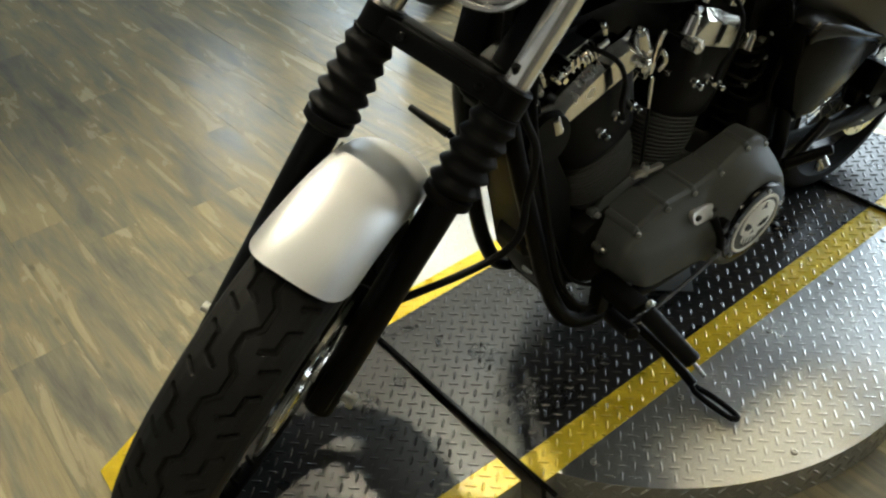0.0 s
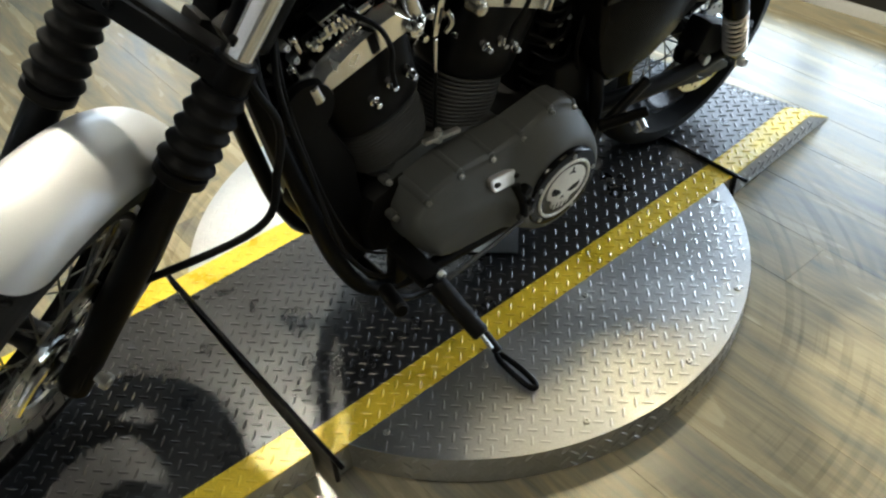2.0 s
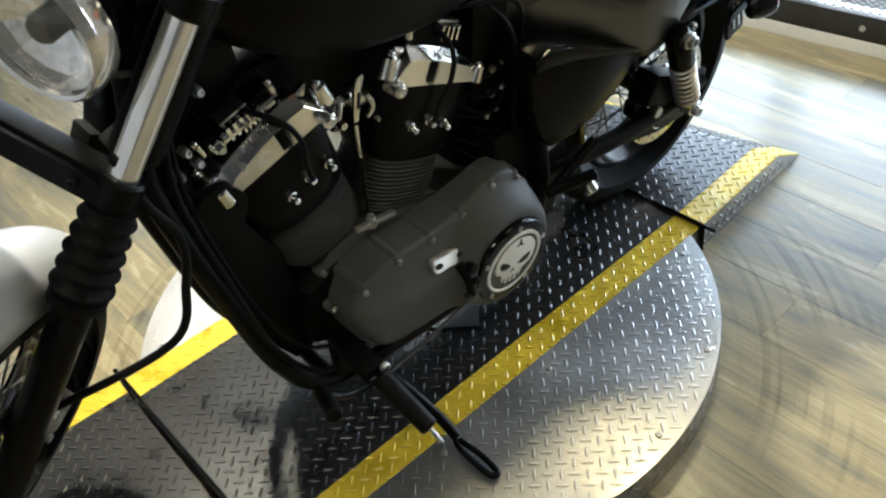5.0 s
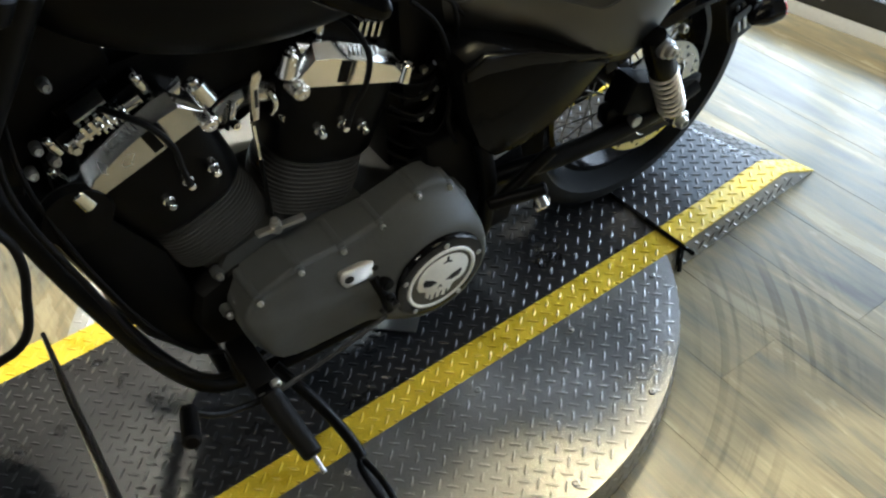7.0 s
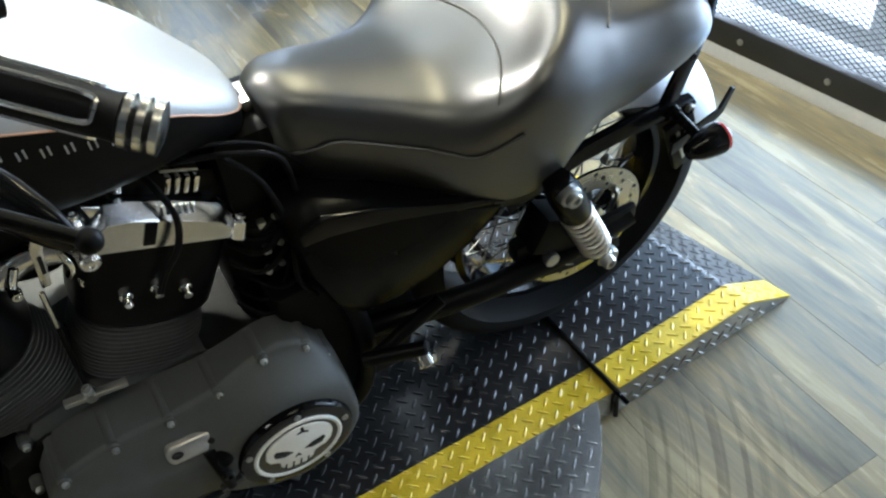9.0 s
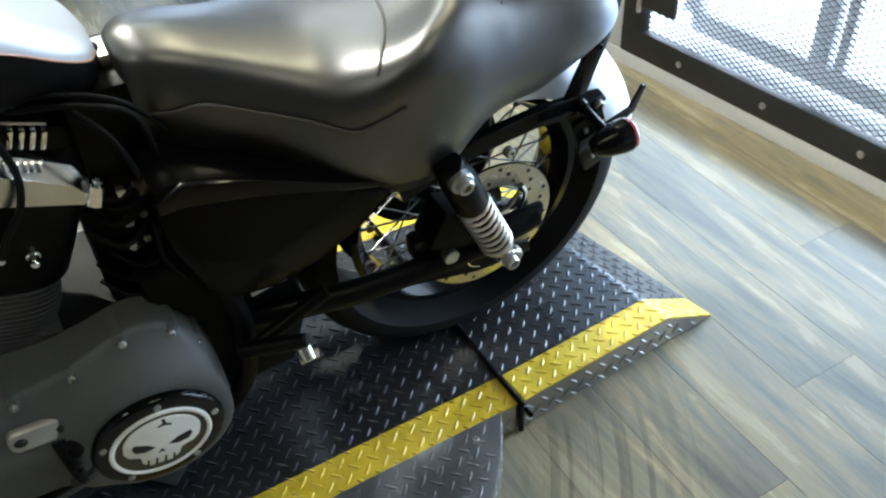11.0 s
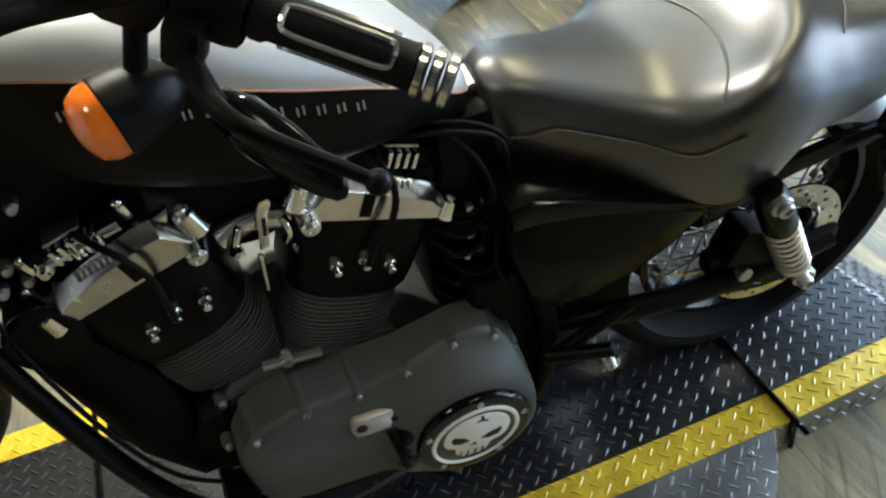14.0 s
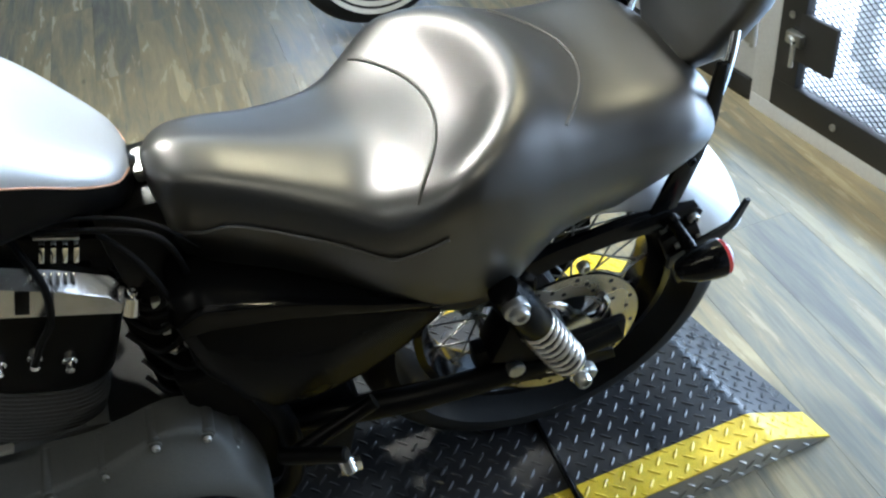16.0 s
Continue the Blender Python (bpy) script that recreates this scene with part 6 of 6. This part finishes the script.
part("tappet_bolt", Geo().cyl((-0.822, -0.074, 0.415), (-0.822, -0.074, 0.433), 0.009, n=14, soft=0.001).bolt((-0.822, -0.074, 0.433), (0, -0.2, 1), 0.0075, 0.008), STEEL, bike)
# Black block added to close the dark gaps under the tank.
part("air_box", Geo().box((-0.80, 0.04, 0.695), (0.46, 0.09, 0.11), bevel=0.015).cyl((-0.81, 0.06, 0.60), (-0.81, 0.19, 0.60), 0.085, n=32, soft=0.012), SATINBLACK, bike, "black filler block with round air cleaner under the tank")

# -- the right side, unseen: cam cover and two exhaust pipes, added to shade the deck
part("cam_cover", Geo().prism([(-0.93, 0.25), (-0.90, 0.40), (-0.80, 0.43), (-0.66, 0.42), (-0.62, 0.33), (-0.66, 0.22), (-0.84, 0.20)], Matrix.Translation((0, 0.185, 0)) @ LEFT, 0.08, 0.01), GREYCAST, bike, "unseen grey cam cover, added to shade the deck")
for dz, x1, y1 in ((0.0, -0.96, 0.14), (0.085, -0.66, 0.13)):
    pipe_ob = part("exhaust_pipe", Geo().tube([(x1, y1, 0.52), (x1 - 0.03, 0.17, 0.44), (x1 + 0.02, 0.20, 0.30 + dz), (x1 + 0.16, 0.205, 0.215 + dz), (-0.42, 0.205, 0.21 + dz)], 0.021, 14, 6), SATINBLACK, bike, "unseen black exhaust pipe, added to shade the deck")
    part("muffler", Geo().cyl((-0.44, 0.205, 0.21 + dz), (0.10, 0.215, 0.225 + dz), 0.036, 0.042, n=24, soft=0.008), SATINBLACK, pipe_ob, "unseen black slash-cut muffler, added to shade the deck")

# -- foot controls and side stand
peg = part("foot_peg", Geo().cyl((-0.947, -0.225, 0.262), (-0.936, -0.335, 0.218), 0.0185, 0.0165, n=20, soft=0.004), SOFTBLACK, bike, "black rubber foot peg")
part("peg_feeler", Geo().cyl((-0.936, -0.335, 0.216), (-0.934, -0.360, 0.202), 0.004, n=10), STEEL, peg, "steel feeler pin")
mount = part("peg_mount", Geo().box((-0.945, -0.16, 0.255), (0.042, 0.11, 0.034), bevel=0.010).box((-0.955, -0.125, 0.225), (0.03, 0.03, 0.07), bevel=0.008), SATINBLACK, bike, "black foot peg bracket")
for x, z in ((-0.955, 0.245), (-0.93, 0.265)):
    part("mount_bolt", Geo().bolt((x, -0.215, z), (0, -1, 0), 0.009, 0.009), STEEL, mount)
shift = part("shift_rod", Geo().tube([(-0.72, -0.205, 0.255), (-0.80, -0.212, 0.25), (-0.94, -0.222, 0.245)], 0.004, 10, 4).box((-0.71, -0.20, 0.262), (0.035, 0.012, 0.014), Matrix.Rotation(radians(-15), 4, "Y"), 0.003), GATEBLACK, bike, "black shift rod")
part("shift_arm", Geo().tube([(-0.720, -0.175, 0.325), (-0.715, -0.195, 0.295), (-0.712, -0.20, 0.262)], 0.009, 10, 4).cyl((-0.705, -0.15, 0.315), (-0.705, -0.198, 0.315), 0.011, n=16, soft=0.002).bolt((-0.71, -0.205, 0.30), (0, -1, 0), 0.008, 0.008), SATINBLACK, shift, "black shift arm")
part("shift_pedal", Geo().tube([(-0.94, -0.222, 0.245), (-1.02, -0.232, 0.285), (-1.06, -0.235, 0.335)], 0.006, 10, 4).cyl((-1.062, -0.232, 0.34), (-1.08, -0.298, 0.362), 0.013, n=16, soft=0.003), SATINBLACK, shift, "black toe peg")
part("brake_pedal", Geo().tube([(-0.94, 0.17, 0.27), (-0.98, 0.215, 0.36), (-1.02, 0.25, 0.42)], 0.008, 10, 5).cyl((-1.018, 0.245, 0.418), (-1.048, 0.33, 0.448), 0.011, 0.007, n=14, soft=0.002), SATINBLACK, bike, "black rear brake pedal")
stand = part("side_stand", Geo().tube([(-0.90, -0.12, 0.16), (-0.87, -0.19, 0.115), (-0.85, -0.26, 0.070), (-0.848, -0.30, 0.052)], 0.0105, 12, 5), SATINBLACK, bike, "black steel side stand")
loop = [(x * 0.7 - 0.256, y, z) for x, y, z in [(-0.848, -0.295, 0.052), (-0.862, -0.315, 0.052), (-0.866, -0.36, 0.055), (-0.864, -0.395, 0.058), (-0.853, -0.405, 0.059), (-0.842, -0.395, 0.058), (-0.838, -0.35, 0.054), (-0.846, -0.305, 0.052)]]
part("stand_foot", Geo().tube(loop, 0.006, 10, 5), SATINBLACK, stand, "looped steel foot")
for s in (-1, 1):
    rp = part("rear_foot_peg", Geo().cyl((-0.47, s * 0.15, 0.315), (-0.385, s * 0.20, 0.345), 0.012, 0.011, n=16, soft=0.003).cyl((-0.46, s * 0.15, 0.305), (-0.33, s * 0.145, 0.36), 0.011, n=14), SATINBLACK, bike, "folded black passenger peg")
    part("peg_end", Geo().cyl((-0.39, s * 0.185, 0.318), (-0.388, s * 0.20, 0.300), 0.011, n=16, soft=0.002).box((-0.385, s * 0.19, 0.300), (0.03, 0.012, 0.022), bevel=0.003), POLISHED, rp, "polished peg end")
part("paper_tag", Geo().box((-0.40, -0.105, 0.375), (0.055, 0.002, 0.02), Matrix.Rotation(radians(-8), 4, "Y")), TAG, bike, "white warning label")

# -- cables and hoses
def hose(path, r=0.0052, label="black rubber hose", m=SOFTBLACK):
    return part("hose", Geo().tube(path, r, 10, 8), m, bike, label)
hose([(-1.19, -0.11, 0.80), (-1.175, -0.115, 0.72), (-1.15, -0.12, 0.65), (-1.165, -0.125, 0.575), (-1.215, -0.135, 0.50), S @ (FA + Vector((0.11, -0.10, 0.10)))], 0.0062, "black brake hose")
hose([(-1.08, -0.05, 0.86), (-1.125, -0.085, 0.70), (-1.10, -0.10, 0.52), (-1.06, -0.115, 0.33), (-0.99, -0.125, 0.22), (-0.90, -0.12, 0.215)], 0.0048, "black clutch cable")
hose([(-1.07, -0.03, 0.84), (-1.105, -0.06, 0.68), (-1.075, -0.085, 0.46), (-1.02, -0.10, 0.30), (-0.95, -0.11, 0.24)], 0.0035)
hose([(-0.56, -0.08, 0.72), (-0.53, -0.10, 0.68), (-0.515, -0.11, 0.60), (-0.52, -0.105, 0.50), (-0.50, -0.10, 0.44)], 0.0038)
hose([(-0.62, -0.07, 0.735), (-0.55, -0.09, 0.73), (-0.50, -0.095, 0.70), (-0.49, -0.09, 0.62)], 0.0036)
hose([(-0.66, -0.06, 0.74), (-0.58, -0.075, 0.745), (-0.51, -0.08, 0.715), (-0.47, -0.08, 0.66)], 0.003)
# Added black filler for the dark space behind the engine.
part("electrics_box", Geo().box((-0.545, 0.02, 0.50), (0.10, 0.11, 0.30), bevel=0.012).box((-0.53, -0.035, 0.56), (0.07, 0.03, 0.10), bevel=0.008), SATINBLACK, bike, "black filler block behind the engine")
rng2 = random.Random(11)
for k in range(9):
    z = 0.40 + 0.024 * k
    x = -0.575 + 0.03 * rng2.random()
    y = -0.055 - 0.02 * rng2.random()
    lead = hose([(x - 0.03, y + 0.02, z + 0.01), (x, y - 0.008, z - 0.012 * rng2.random()), (x + 0.035, y - 0.012, z + 0.02 * rng2.random()), (x + 0.07, y + 0.02, z + 0.05)], 0.0032 + 0.0014 * rng2.random(), "thin black lead")
    if k % 2 == 0:
        part("lead_clamp", Geo().box((x + 0.012, y - 0.010, z - 0.002), (0.010, 0.012, 0.010), Matrix.Rotation(rng2.random() * 2, 4, "Y"), 0.002).bolt((x + 0.03, y - 0.014, z + 0.006), (0.3, -1, 0.4), 0.0048, 0.006), STEEL, lead, "zinc clamp and screw")
# Added block that keeps the gap between tank and seat black.
part("seat_front_cover", Geo().box((-0.505, 0.0, 0.66), (0.13, 0.12, 0.125), bevel=0.02), SATINBLACK, bike, "black filler block between tank and seat")
part("seat_bracket", Geo().box((-0.497, 0, 0.728), (0.03, 0.045, 0.02), bevel=0.006), STEEL, bike)
cal2 = part("front_brake_caliper", Geo().box(FA + Vector((0.12, -0.078, 0.05)), (0.07, 0.055, 0.11), Matrix.Rotation(radians(-30), 4, "Y"), 0.014).move(S), SATINBLACK, bike, "black front brake caliper")
part("caliper_bolt", Geo().bolt(FA + Vector((0.12, -0.105, 0.08)), (0, -1, 0), 0.007, 0.006).bolt(FA + Vector((0.10, -0.105, 0.02)), (0, -1, 0), 0.007, 0.006).move(S), STEEL, cal2)
# Added black filler that closes the dark gap from neck to tank.
part("neck_gusset", Geo().prism([(-1.165, 0.74), (-1.125, 0.86), (-1.06, 0.90), (-0.96, 0.83), (-0.95, 0.74), (-1.00, 0.68), (-1.09, 0.60), (-1.15, 0.65)], Matrix.Translation((0, 0.055, 0)) @ LEFT, 0.058, 0.012), SATINBLACK, bike, "black filler block at the frame neck")
part("wiring_plug", Geo().box((-1.16, 0.03, 0.735), (0.05, 0.05, 0.03), Matrix.Rotation(radians(30), 4, "Y"), 0.006).box((-1.15, -0.03, 0.76), (0.04, 0.03, 0.03), Matrix.Rotation(radians(-20), 4, "Y"), 0.006).tube([(-1.16, 0.03, 0.73), (-1.18, 0.01, 0.70), (-1.15, -0.03, 0.67), (-1.11, -0.05, 0.66)], 0.006, 8, 5), SOFTBLACK, bike, "black wiring connectors")
part("horn", Geo().lathe([(0.045, 0.0), (0.05, 0.01), (0.045, 0.02), (0.01, 0.022)], Matrix.Translation((-1.07, -0.05, 0.60)) @ YAX, 28), SATINBLACK, bike, "black horn")
# Added black filler for the dark gap between downtubes and engine.
part("downtube_cover", Geo().prism([(-1.12, 0.60), (-1.06, 0.62), (-0.98, 0.45), (-0.95, 0.20), (-1.0, 0.19), (-1.06, 0.30)], Matrix.Translation((0, 0.05, 0)) @ LEFT, 0.10, 0.01), SATINBLACK, bike, "black filler block behind the downtubes")

# ---- another motorcycle's wheel at the back of the room ----
BW0 = Vector((0.245, 2.04, 0.32))
TW = Matrix.Translation(BW0) @ Matrix.Rotation(radians(15), 4, "Z") @ YAX
other = tagged(new("parked_wheel"), "front wheel of a parked motorcycle with white sidewall", "motorcycle wheel")
part("tyre", Geo().ring([(0.32 - 0.055 + 0.055 * math.cos(a), 0.05 * math.sin(a)) for a in [math.tau * k / 18 for k in range(18)]], TW, 64), RUBBER, other, "black tyre", sharp=70)
part("white_wall", Geo().ring([(0.235, 0.045), (0.275, 0.052), (0.275, 0.050), (0.235, 0.043)], TW, 64), CREAM, other, "white sidewall band")
part("rim", Geo().ring([(0.205, -0.035), (0.222, -0.04), (0.222, 0.04), (0.205, 0.035)], TW, 64), POLISHED, other, "polished rim")
part("hub", Geo().lathe([(0.02, -0.06), (0.05, -0.05), (0.05, 0.05), (0.02, 0.06)], TW, 28), POLISHED, other)
sp = Geo()
for k in range(20):
    a = math.tau * k / 20
    sp.cyl(TW @ Vector((0.045 * math.cos(a + 0.4), 0.045 * math.sin(a + 0.4), 0.03 if k % 2 else -0.03)), TW @ Vector((0.208 * math.cos(a), 0.208 * math.sin(a), 0)), 0.003, n=6)
part("spokes", sp, STEEL, other)["kind"] = "stuff"

# ---- floor planks ----
PW, PL, GAP = 0.152, 0.915, 0.0003
bm = bmesh.new()
bmesh.ops.create_cube(bm, size=1.0)
for q in bm.verts:
    q.co = Vector((q.co.x * (PW - GAP), q.co.y * (PL - GAP), q.co.z * 0.008 - 0.004))
bmesh.ops.bevel(bm, geom=[e for e in bm.edges if all(q.co.z > -0.001 for q in e.verts)], offset=0.0004, segments=1, affect="EDGES")
plank_mesh = bpy.data.meshes.new("plank")
bm.to_mesh(plank_mesh)
bm.free()
plank_mesh.materials.append(PLANK)
rng = random.Random(7)
near, rest = [], []
for i in range(int((XE + 0.45 - XW) / PW) + 1):
    x = XE + 0.40 - (i + 0.5) * PW
    start = YS - rng.random() * PL
    for j in range(int((YN - YS) / PL) + 2):
        y = start + (j + 0.5) * PL
        if YS - PL / 2 < y < YN + PL / 2 and x < gate_line(y - PL / 2) + 0.03:
            (near if -2.4 < x and -1.2 < y < 3.6 else rest).append((x, y))
for x, y in near:
    ob = new("plank", plank_mesh)
    ob.parent = floor
    ob.location = (x, y, 0.0)
vs, fs = [], []
for x, y in rest:
    n = len(vs)
    a, b = (PW - GAP) / 2, (PL - GAP) / 2
    x0, x1, y0, y1 = max(x - a, XW - 0.03), x + a, max(y - b, YS - 0.03), min(y + b, YN + 0.03)
    if x1 - x0 < 0.01 or y1 - y0 < 0.01:
        continue
    vs += [(x0, y0, 0), (x1, y0, 0), (x1, y1, 0), (x0, y1, 0)]
    fs.append((n, n + 1, n + 2, n + 3))
far_planks = part("planks", (vs, fs), PLANK, floor)
far_planks["kind"] = "stuff"
